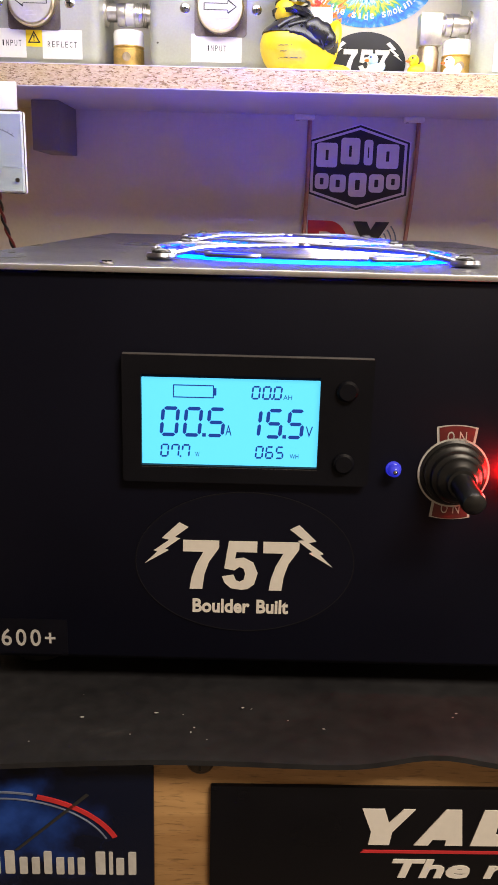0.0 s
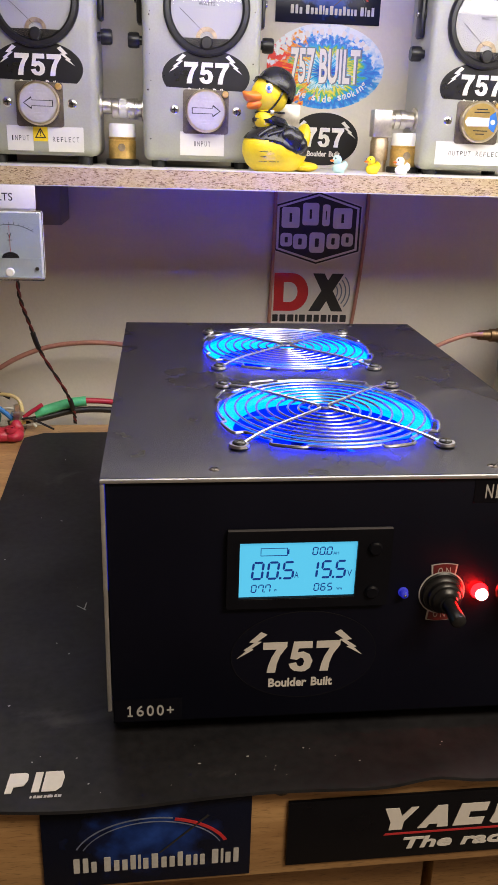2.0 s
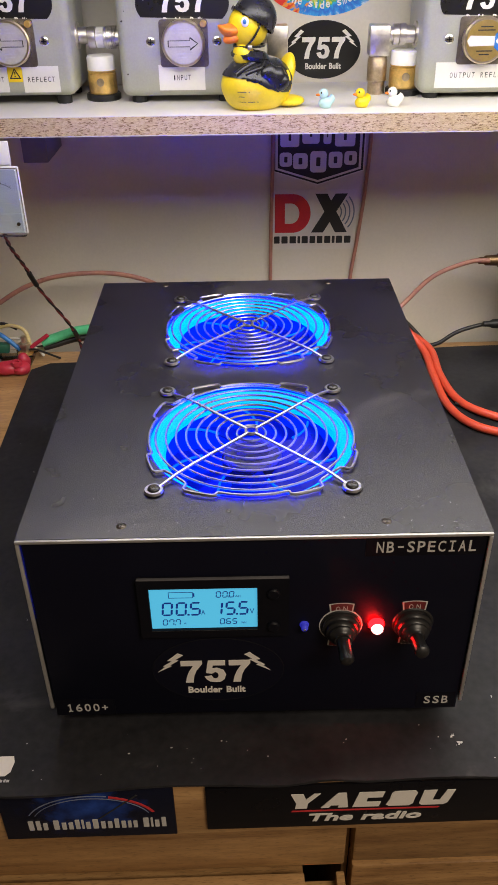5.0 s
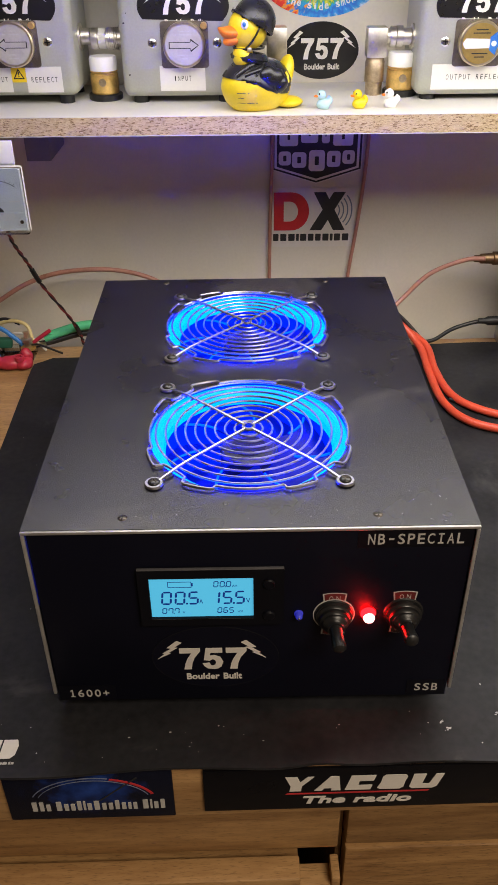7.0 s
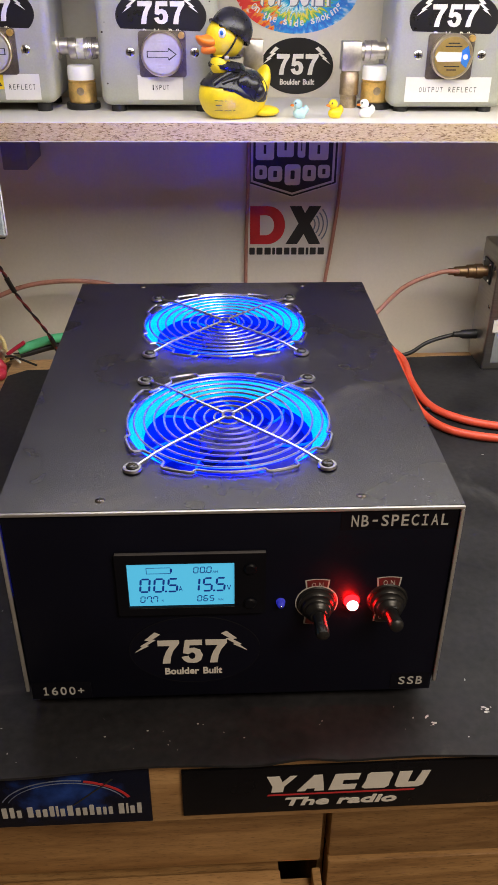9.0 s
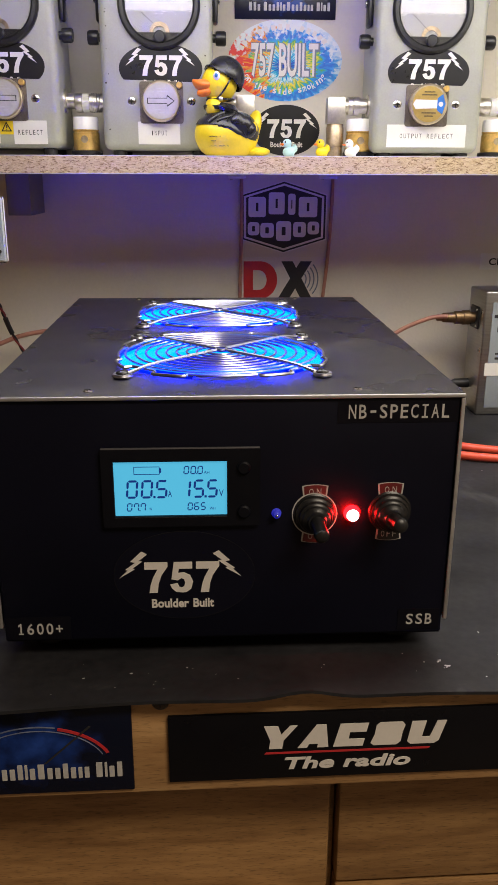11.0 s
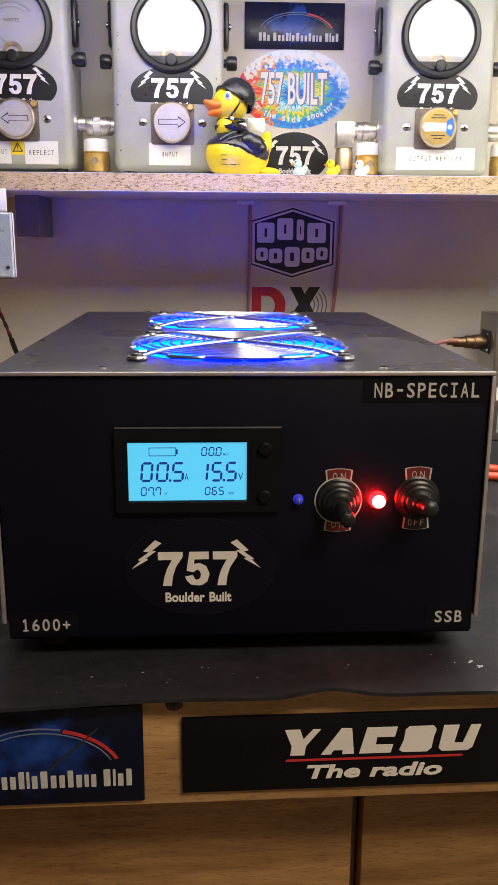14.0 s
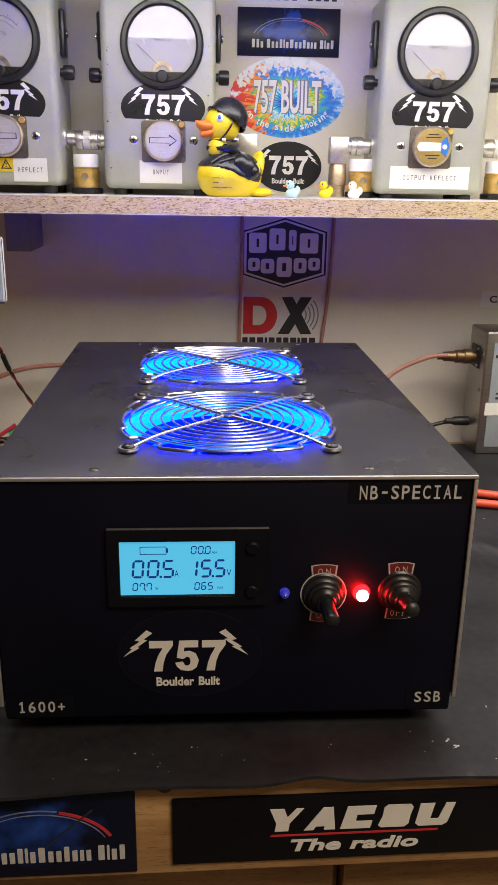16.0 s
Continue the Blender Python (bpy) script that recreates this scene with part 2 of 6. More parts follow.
COVER = material("black_powder_coat", (0.0120, 0.0115, 0.0180), 0.30, spread=0.2, scale=10, fine=1800, bump=0.30, spec=0.6, rough_spread=0.16, second=(0.0035, 0.0035, 0.0065))
smudged(COVER, (0.085, 0.080, 0.078), 0.55, 9.0)
smudged(RUBBER, (0.11, 0.11, 0.11), 0.35, 11.0, 0.60, 0.74)
# The panel's blue cast is bloom put into its base colour.
PANEL = material("black_panel", (0.0044, 0.0048, 0.0120), 0.45, spread=0.15, scale=12, fine=1500, bump=0.04, spec=0.15)
EDGE = material("bare_aluminium_edge", (0.43, 0.42, 0.41), 0.45, 0.55, spread=0.12, scale=60, bump=0.05)
STEEL = material("chromed_wire", (0.43, 0.43, 0.48), 0.32, 1.0, spread=0.05, scale=80, bump=0.0, rough_spread=0.06)
NICKEL = material("nickel", (0.72, 0.68, 0.61), 0.36, 1.0, spread=0.12, scale=120, bump=0.05)
BRASS = material("brass", (0.80, 0.53, 0.17), 0.34, 0.75, spread=0.18, scale=90, bump=0.05)
BRASS_OLD = material("tarnished_brass", (0.52, 0.41, 0.28), 0.42, 1.0, spread=0.2, scale=110, bump=0.1)
BLACK = material("black_plastic", (0.012, 0.012, 0.013), 0.35, spread=0.12, scale=60, bump=0.03)
BLACK_DULL = material("dull_black_plastic", (0.008, 0.008, 0.009), 0.5, spread=0.12, scale=60, bump=0.08)
STICKER = material("black_vinyl", (0.010, 0.010, 0.011), 0.3, spread=0.1, scale=30, bump=0.02)
INK_WHITE = material("white_vinyl", (0.74, 0.71, 0.66), 0.45, spread=0.04, scale=60, bump=0.02)
INK_GREY = material("silver_print", (0.52, 0.51, 0.49), 0.45, spread=0.08, scale=200, bump=0)
INK_BLACK = material("black_print", (0.02, 0.02, 0.02), 0.6, spread=0.1, scale=60, bump=0)
INK_RED = material("red_print", (0.55, 0.03, 0.035), 0.45, spread=0.08, scale=60, bump=0)
PAPER = material("label_paper", (0.68, 0.665, 0.62), 0.5, spread=0.03, scale=60, bump=0.03)
CASE = material("grey_green_hammer_paint", (0.36, 0.365, 0.30), 0.36, spread=0.07, scale=26, fine=500, bump=0.10)
DIAL = material("dial_paper", (0.46, 0.455, 0.44), 0.6, spread=0.03, scale=60, bump=0)
GLASS = clear("dial_glass", (1, 1, 1), 0.04)
ACRYLIC = clear("clear_acrylic", (0.93, 0.95, 0.96), 0.05)
LCD = glow("lcd_backlight", (0.10, 0.54, 0.82), 0.95)
LCD_INK = material("lcd_segment", (0.004, 0.012, 0.06), 0.5, spread=0.05, bump=0, emit=(0.002, 0.030, 0.20), power=1.0)
FAN_GLOW = glow("lit_blue_acrylic", (0.0, 0.0160, 1.0), 55.0)
FAN_RIM = glow("lit_blue_edge", (0.0, 0.0007, 1.0), 900.0)
# LED light in the acrylic is put in as glow, blades and floor too.
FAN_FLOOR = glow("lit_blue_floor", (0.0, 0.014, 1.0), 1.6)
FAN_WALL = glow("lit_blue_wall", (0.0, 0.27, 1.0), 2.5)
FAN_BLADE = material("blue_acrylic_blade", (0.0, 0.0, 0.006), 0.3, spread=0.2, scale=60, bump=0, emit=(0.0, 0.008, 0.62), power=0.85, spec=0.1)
FAN_GLINT = glow("blade_glint_glow", (0.0, 0.11, 1.0), 1.5)
RED_LED = glow("red_led", (1.0, 0.0004, 0.0006), 150.0)
RED_CORE = glow("red_led_core", (1.0, 0.36, 0.33), 10.0)
INK_RED_DULL = material("faded_red_print", (0.13, 0.014, 0.015), 0.5, spread=0.15, scale=160, bump=0)
BEZEL = material("black_bezel_plastic", (0.0044, 0.0047, 0.0080), 0.5, spread=0.12, scale=60, bump=0.05, spec=0.16)
INK_DIM = material("dim_blue_print", (0.17, 0.20, 0.30), 0.45, spread=0.2, scale=90, bump=0)
DUST = material("pale_dust", (0.34, 0.33, 0.33), 0.8, spread=0.1, scale=60, bump=0)
SOCKET = material("dull_socket_plate", (0.17, 0.145, 0.12), 0.45, 0.8, spread=0.2, scale=80, bump=0.08)
ELEMENT_GREY = material("etched_grey_label", (0.50, 0.48, 0.44), 0.4, 0.2, spread=0.08, scale=120, bump=0)
METER_CARD = material("blue_grey_card", (0.46, 0.50, 0.54), 0.5, spread=0.05, scale=60, bump=0)
JACKET = material("black_painted_rubber", (0.014, 0.014, 0.017), 0.27, spread=0.15, scale=60, bump=0.04)
PLUG_BRASS = material("brown_brass", (0.27, 0.18, 0.10), 0.44, 1.0, spread=0.2, scale=110, bump=0.08)
PALE_BRASS = material("pale_brass", (0.62, 0.53, 0.37), 0.36, 1.0, spread=0.12, scale=110, bump=0.05)
DARK_RED = material("dark_red_wire", (0.17, 0.018, 0.018), 0.4, spread=0.1, scale=60, bump=0.02)
BOOT_RED = material("crimson_rubber", (0.44, 0.026, 0.05), 0.42, spread=0.12, scale=80, bump=0.08)
DARK_GREEN = material("dark_green_plastic", (0.02, 0.10, 0.06), 0.35, spread=0.15, scale=60, bump=0.03)
TAPE = material("black_tape", (0.0045, 0.0046, 0.0085), 0.36, spread=0.12, scale=60, bump=0.02, spec=0.17)
# Grey that stands in for reflections along the meter's edges.
EDGE_HIGHLIGHT = material("grey_edge_highlight", (0.10, 0.098, 0.105), 0.35, spread=0.1, scale=60, bump=0)
RIM_GREY = material("dark_grey_rim", (0.011, 0.011, 0.013), 0.4, spread=0.1, scale=60, bump=0, spec=0.2)
BLUE_LED = material("blue_led", (0.07, 0.08, 0.5), 0.15, spread=0.1, bump=0, emit=(0.02, 0.03, 0.9), power=0.30)
SIGN_NAVY = globe_print("navy_globe_print", -0.1165, 0.8585, 0.040, 0.030)
# Lighter blues than the rail sign: glare painted into the film.
SIGN_NAVY_WALL = globe_print("navy_globe_print_glare", 0.0780, 1.3925, 0.040, 0.028, (0.020, 0.060, 0.26), (0.012, 0.014, 0.030))
SIGN_BLACK = material("black_sign_film", (0.0045, 0.0045, 0.0065), 0.30, spread=0.1, scale=30, bump=0, spec=0.22)
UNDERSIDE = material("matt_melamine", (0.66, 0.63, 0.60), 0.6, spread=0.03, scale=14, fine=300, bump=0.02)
SUPPORT = material("grey_side_board", (0.20, 0.185, 0.17), 0.6, spread=0.05, scale=14, fine=300, bump=0.04)
CLEAR_FILM = material("wall_film", (0.66, 0.62, 0.56), 0.45, spread=0.03, scale=30, bump=0)
SLATE = material("slate_print", (0.16, 0.19, 0.24), 0.5, spread=0.1, scale=60, bump=0)
TIEDYE = tie_dye("tie_dye_print")
CASE_STEEL = material("brushed_steel", (0.40, 0.39, 0.37), 0.36, 1.0, spread=0.12, scale=30, fine=500, bump=0.08, stretch=(1, 1, 12))
COUPLER_FACE = material("grey_face_film", (0.26, 0.29, 0.31), 0.4, spread=0.06, scale=30, bump=0)
COAX = material("brown_coax_jacket", (0.42, 0.20, 0.15), 0.32, spread=0.12, scale=50, bump=0.02)
RED_WIRE = material("red_silicone", (0.62, 0.075, 0.035), 0.4, spread=0.08, scale=60, bump=0.03)
CRIMSON = material("crimson_wire", (0.42, 0.02, 0.05), 0.4, spread=0.1, scale=60, bump=0.02)
BLACK_WIRE = material("black_wire", (0.012, 0.012, 0.013), 0.42, spread=0.1, scale=60, bump=0.03)
GREEN = material("green_heat_shrink", (0.09, 0.50, 0.24), 0.4, spread=0.1, scale=70, bump=0.05)
BLUE_WIRE = material("blue_wire", (0.04, 0.20, 0.55), 0.4, spread=0.1, scale=60, bump=0.02)
YELLOW_WIRE = material("yellow_wire", (0.62, 0.50, 0.22), 0.4, spread=0.1, scale=60, bump=0.02)
YELLOW = material("yellow_rubber", (0.80, 0.60, 0.012), 0.38, spread=0.07, scale=40, bump=0.03)
ORANGE = material("orange_rubber", (0.80, 0.20, 0.015), 0.35, spread=0.07, scale=60, bump=0.02)
PALE_BLUE = material("pale_blue_rubber", (0.42, 0.62, 0.66), 0.4, spread=0.05, scale=60, bump=0)
WHITE_RUBBER = material("white_rubber", (0.80, 0.78, 0.74), 0.4, spread=0.04, scale=60, bump=0)
CAP_WHITE = material("white_plastic", (0.80, 0.79, 0.76), 0.4, spread=0.03, scale=60, bump=0.02)
WARN = material("warning_yellow", (0.80, 0.58, 0.02), 0.45, spread=0.04, scale=60, bump=0)
GOLD_TAG = material("gold_foil", (0.60, 0.43, 0.14), 0.35, 0.8, spread=0.1, scale=90, bump=0)
BLUE_TAG = material("blue_foil", (0.03, 0.16, 0.50), 0.35, spread=0.1, scale=60, bump=0)
SCREW = material("dark_screw", (0.10, 0.085, 0.07), 0.35, 0.9, spread=0.2, scale=100, bump=0.05)
SCREW_BRIGHT = material("bright_screw", (0.62, 0.62, 0.62), 0.22, 1.0, spread=0.1, scale=100, bump=0.02)


# ---- mesh tools ----
def bm_box(x0, x1, y0, y1, z0, z1, bev=0.0, seg=2):
    bm = bmesh.new()
    bmesh.ops.create_cube(bm, size=1)
    bmesh.ops.scale(bm, vec=(x1 - x0, y1 - y0, z1 - z0), verts=bm.verts)
    bmesh.ops.translate(bm, vec=((x0 + x1) / 2, (y0 + y1) / 2, (z0 + z1) / 2), verts=bm.verts)
    if bev:
        bmesh.ops.bevel(bm, geom=list(bm.edges), offset=bev, segments=seg, profile=0.5, affect="EDGES")
    return bm


def bm_lathe(profile, seg=32):
    """Turned about z; profile of (radius, height)."""
    bm = bmesh.new()
    rows = []
    for r, z in profile:
        if r < 1e-6:
            rows.append([bm.verts.new((0, 0, z))])
        else:
            rows.append([bm.verts.new((r * math.cos(2 * math.pi * i / seg), r * math.sin(2 * math.pi * i / seg), z)) for i in range(seg)])
    for a, b in zip(rows, rows[1:]):
        for i in range(seg):
            j = (i + 1) % seg
            q = [a[i % len(a)], a[j % len(a)], b[j % len(b)], b[i % len(b)]]
            q = [v for k, v in enumerate(q) if v not in q[:k]]
            if len(q) > 2:
                bm.faces.new(q)
    bmesh.ops.recalc_face_normals(bm, faces=bm.faces)
    return bm


def bm_cyl(r, h, seg=24, bev=0.0, r2=None):
    t = r if r2 is None else r2
    if bev:
        return bm_lathe([(0, 0), (r - bev, 0), (r, bev), (t, h - bev), (t - bev, h), (0, h)], seg)
    return bm_lathe([(0, 0), (r, 0), (t, h), (0, h)], seg)


def smooth_line(pts, n=6, closed=False):
    pts = [Vector(p) for p in pts]
    out, m = [], len(pts)
    for i in range(m if closed else m - 1):
        g = (lambda k: pts[k % m]) if closed else (lambda k: pts[min(max(k, 0), m - 1)])
        p0, p1, p2, p3 = g(i - 1), g(i), g(i + 1), g(i + 2)
        for s in range(n):
            t = s / n
            out.append(0.5 * (2 * p1 + (p2 - p0) * t + (2 * p0 - 5 * p1 + 4 * p2 - p3) * t * t + (3 * p1 - p0 - 3 * p2 + p3) * t ** 3))
    if not closed:
        out.append(pts[-1])
    return out


def bm_tube(pts, r, seg=8, closed=False, smooth=0):
    pts = smooth_line(pts, smooth, closed) if smooth else [Vector(p) for p in pts]
    bm = bmesh.new()
    m, rows = len(pts), []
    side = None
    for i, p in enumerate(pts):
        d = (pts[(i + 1) % m] - pts[i - 1]) if closed else (pts[min(i + 1, m - 1)] - pts[max(i - 1, 0)])
        d.normalize()
        if side is None:
            side = d.cross(Vector((0, 0, 1)))
            if side.length < 0.1:
                side = d.cross(Vector((1, 0, 0)))
        side = (side - d * side.dot(d)).normalized()
        up = d.cross(side)
        rows.append([bm.verts.new(p + r * (math.cos(2 * math.pi * k / seg) * side + math.sin(2 * math.pi * k / seg) * up)) for k in range(seg)])
    for i in range(m if closed else m - 1):
        a, b = rows[i], rows[(i + 1) % m]
        for k in range(seg):
            bm.faces.new((a[k], a[(k + 1) % seg], b[(k + 1) % seg], b[k]))
    if not closed:
        bm.faces.new(rows[0][::-1])
        bm.faces.new(rows[-1])
    bmesh.ops.recalc_face_normals(bm, faces=bm.faces)
    return bm


def bm_poly(pts, depth):
    """A flat outline in xy made depth thick along z."""
    bm = bmesh.new()
    low = [bm.verts.new((x, y, 0)) for x, y in pts]
    top = [bm.verts.new((x, y, depth)) for x, y in pts]
    m = len(pts)
    bm.faces.new(low[::-1])
    bm.faces.new(top)
    for i in range(m):
        bm.faces.new((low[i], low[(i + 1) % m], top[(i + 1) % m], top[i]))
    bmesh.ops.recalc_face_normals(bm, faces=bm.faces)
    return bm


def bm_band(outer, inner, depth):
    """A flat band between two outlines with the same count of points."""
    bm = bmesh.new()
    m = len(outer)
    v = [[bm.verts.new((x, y, z)) for x, y in o] for o, z in ((outer, 0), (outer, depth), (inner, depth), (inner, 0))]
    for k in range(4):
        a, b = v[k], v[(k + 1) % 4]
        for i in range(m):
            bm.faces.new((a[i], a[(i + 1) % m], b[(i + 1) % m], b[i]))
    bmesh.ops.recalc_face_normals(bm, faces=bm.faces)
    return bm


def rrect(w, h, r, n=5):
    pts = []
    for cx, cy, a0 in ((w / 2 - r, h / 2 - r, 0), (-w / 2 + r, h / 2 - r, 90), (-w / 2 + r, -h / 2 + r, 180), (w / 2 - r, -h / 2 + r, 270)):
        pts += [(cx + r * math.cos(radians(a0 + 90 * i / n)), cy + r * math.sin(radians(a0 + 90 * i / n))) for i in range(n + 1)]
    return pts


def oval(rx, ry, n=48, a0=0, a1=360):
    whole = abs(a1 - a0) >= 360
    return [(rx * math.cos(radians(a0 + (a1 - a0) * i / (n if whole else n - 1))), ry * math.sin(radians(a0 + (a1 - a0) * i / (n if whole else n - 1)))) for i in range(n)]


def bm_ball(rx, ry, rz, u=20, v=14):
    bm = bmesh.new()
    bmesh.ops.create_uvsphere(bm, u_segments=u, v_segments=v, radius=1)
    bmesh.ops.scale(bm, vec=(rx, ry, rz), verts=bm.verts)
    return bm


def bm_text(s, w, h, depth=0.0003, bold=0.0, shear=0.0):
    """Lettering in xy, centred, w wide and h high."""
    cu = bpy.data.curves.new("lettering", "FONT")
    cu.body, cu.size, cu.offset, cu.shear = s, 1.0, bold, shear
    cu.resolution_u = 3
    ob = new("lettering", cu)
    me = bpy.data.meshes.new_from_object(ob.evaluated_get(bpy.context.evaluated_depsgraph_get()))
    bm = bmesh.new()
    bm.from_mesh(me)
    bpy.data.objects.remove(ob)
    bpy.data.curves.remove(cu)
    bpy.data.meshes.remove(me)
    ext = bmesh.ops.extrude_face_region(bm, geom=list(bm.faces))
    bmesh.ops.translate(bm, vec=(0, 0, 1), verts=[g for g in ext["geom"] if isinstance(g, bmesh.types.BMVert)])
    lo = [min(v.co[k] for v in bm.verts) for k in range(3)]
    hi = [max(v.co[k] for v in bm.verts) for k in range(3)]
    for v in bm.verts:
        v.co = ((v.co.x - (lo[0] + hi[0]) / 2) * w / (hi[0] - lo[0]), (v.co.y - (lo[1] + hi[1]) / 2) * h / (hi[1] - lo[1]), v.co.z * depth)
    bmesh.ops.recalc_face_normals(bm, faces=bm.faces)
    return bm


def bm_typed(s, w, h, depth=0.0001, fill=0.62):
    """Typed lettering at an even pitch, w wide and h high."""
    step, out = w / len(s), []
    for k, c in enumerate(s):
        if c != " ":
            out.append(move(bm_text(c, step * (fill * 0.5 if c == "I" else fill), h, depth), step * (k + 0.5) - w / 2, 0, 0))
    return join(*out)


def join(*bms):
    out = bmesh.new()
    for b in bms:
        me = bpy.data.meshes.new("piece")
        b.to_mesh(me)
        b.free()
        out.from_mesh(me)
        bpy.data.meshes.remove(me)
    return out


def xf(bm, m):
    bm.transform(m)
    return bm


def move(bm, x, y, z):
    return xf(bm, Matrix.Translation((x, y, z)))


def facing(bm, x, y, z, spin=0.0):
    """Turns a flat piece made in xy to face the bench's front, at x, y, z."""
    return xf(bm, pose(x, y, z, 90, 0, 0) @ pose(0, 0, 0, 0, 0, spin))


def mesh_of(name, bm, mats, smooth=35):
    me = bpy.data.meshes.new(name)
    bm.to_mesh(me)
    bm.free()
    for m in mats if isinstance(mats, (list, tuple)) else [mats]:
        me.materials.append(m)
    if smooth:
        me.shade_smooth()
        me.set_sharp_from_angle(angle=radians(smooth))
    return me


def part(name, bm, mat, parent, label="", smooth=35):
    ob = new(name, mesh_of(name, bm, mat, smooth))
    ob.parent = parent
    return tagged(ob, label)


def thing(name, m, label, category, group="", kind=""):
    ob = new(name)
    ob.matrix_world = m
    ob.empty_display_size = 0.02
    return tagged(ob, label, category, group, kind)


def solid(name, bm, mat, label, category, kind="", smooth=35, m=None):
    ob = new(name, mesh_of(name, bm, mat, smooth))
    if m:
        ob.matrix_world = m
    return tagged(ob, label, category, "", kind)


def bolt_shape(s, flip=1):
    """A lightning flash, about s high, slanting down and outward."""
    p = [(0.28, 0.5), (0.48, 0.39), (0.17, 0.14), (0.30, 0.12), (-0.04, -0.14), (0.04, -0.17), (-0.5, -0.5), (-0.21, -0.21), (-0.29, -0.18), (0.06, 0.08), (-0.11, 0.12)][::-1]
    return [(flip * x * s, y * s) for x, y in (p if flip > 0 else p[::-1])]


SEVEN = [(0, 1), (1, 1), (1, 0.855), (0.72, 0.56), (0.60, 0.30), (0.545, 0), (0.185, 0), (0.24, 0.24), (0.36, 0.50), (0.565, 0.77), (0, 0.77)][::-1]
FIVE = [(0.18, 1), (0.97, 1), (0.97, 0.78), (0.395, 0.78), (0.36, 0.64), (0.60, 0.665), (0.87, 0.57), (1, 0.35), (0.91, 0.12), (0.72, 0.02), (0.55, 0), (0.25, 0.03), (0.08, 0.14), (0, 0.27),
        (0.32, 0.31), (0.40, 0.19), (0.50, 0.165), (0.61, 0.21), (0.65, 0.33), (0.60, 0.44), (0.49, 0.475), (0.34, 0.40), (0.06, 0.44)][::-1]


def bm_number(w, h, depth=0.0003):
    """Heavy upright 757, centred, w wide and h high."""
    out = []
    for base, x in ((SEVEN, 0.0), (FIVE, 0.338), (SEVEN, 0.690)):
        out.append(bm_poly([((x + 0.310 * u - 0.5) * w, (v - 0.5) * h) for u, v in base], depth))
    return join(*out)


# ---- the room ----
WALL_Y, DESK, MAT, SHELF = 0.638, 0.8915, 0.8945, 1.206
TURN = 1.6  # the bench stands a little askew to the wall
solid("floor", bm_box(-1.7, 1.7, -2.4, 0.75, -0.1, 0), CARPET, "dark brown short pile carpet floor", "floor", "structure", 0)
solid("ceiling", bm_box(-1.7, 1.7, -2.4, 0.75, 2.45, 2.55), ROOM_PAINT, "plain pale painted room ceiling", "ceiling", "structure", 0)
solid("wall_north", bm_box(-1.7, 1.7, WALL_Y, WALL_Y + 0.1, 0, 2.45), PAINT, "cream painted wall behind the workbench", "wall", "structure", 0)
solid("wall_south", bm_box(-1.7, 1.7, -2.5, -2.4, 0, 2.45), ROOM_PAINT, "plain beige painted room wall", "wall", "structure", 0)
solid("wall_west", bm_box(-1.8, -1.7, -2.4, WALL_Y, 0, 2.45), ROOM_PAINT, "plain beige painted room wall", "wall", "structure", 0)
solid("wall_east", bm_box(1.7, 1.8, -2.4, WALL_Y, 0, 2.45), ROOM_PAINT, "plain beige painted room wall", "wall", "structure", 0)

# workbench with its drawers
bench = thing("workbench", pose(0, 0, 0, 0, 0, TURN), "oiled light wooden workbench with drawers, partly covered by a mat", "workbench")
part("bench_top", bm_box(-0.85, 0.95, -0.009, 0.598, 0.862, DESK, 0.0015), WOOD, bench)
part("front_rail", bm_box(-0.85, 0.95, -0.030, -0.0095, 0.8205, DESK, 0.002), WOOD, bench)
part("carcass_back", bm_box(-0.81, 0.91, 0.56, 0.575, 0.02, 0.862), WOOD2, bench)
part("side_panel", bm_box(-0.85, -0.82, 0.0, 0.58, 0.0, 0.862, 0.002), WOOD2, bench)
part("side_panel", bm_box(0.92, 0.95, 0.0, 0.58, 0.0, 0.862, 0.002), WOOD2, bench)
part("divider", bm_box(0.0752, 0.0800, 0.036, 0.555, 0.02, 0.862), WOOD2, bench)
part("kick_board", bm_box(-0.82, 0.92, 0.06, 0.08, 0.0, 0.08), WOOD2, bench)
for x0, x1 in ((-0.815, 0.0745), (0.0808, 0.915)):
    d = part("drawer", bm_box(x0, x1, 0.020, 0.040, 0.6835 if x0 < 0 else 0.6880, 0.852, 0.0025), WOOD2, bench)
    part("drawer_box", bm_box(x0 + 0.03, x1 - 0.03, 0.041, 0.55, 0.70, 0.84), WOOD2, d)
low = part("drawer", join(bm_box(-0.815, 0.040, -0.003, 0.019, 0.662, 0.676, 0.0015), bm_box(0.0672, 0.0745, -0.003, 0.019, 0.662, 0.676, 0.001),
                          bm_box(-0.815, 0.0745, -0.003, 0.019, 0.50, 0.662, 0.0015)), WOOD, bench, "drawer standing a little open")
part("drawer_box", bm_box(-0.78, 0.04, 0.0195, 0.50, 0.52, 0.66), WOOD2, low)
part("drawer", bm_box(0.0808, 0.915, 0.018, 0.038, 0.50, 0.6840, 0.0025), WOOD2, bench)
for z0, z1 in ((0.29, 0.495), (0.085, 0.285)):
    for x0, x1 in ((-0.815, 0.0745), (0.0808, 0.915)):
        part("drawer", bm_box(x0, x1, 0.018, 0.038, z0, z1, 0.0025), WOOD2, bench)
s = thing("wood_screw", pose(-0.0396, -0.0312, 0.8862, 90, 0, 0), "dark cross-head screw in the bench rail", "screw")
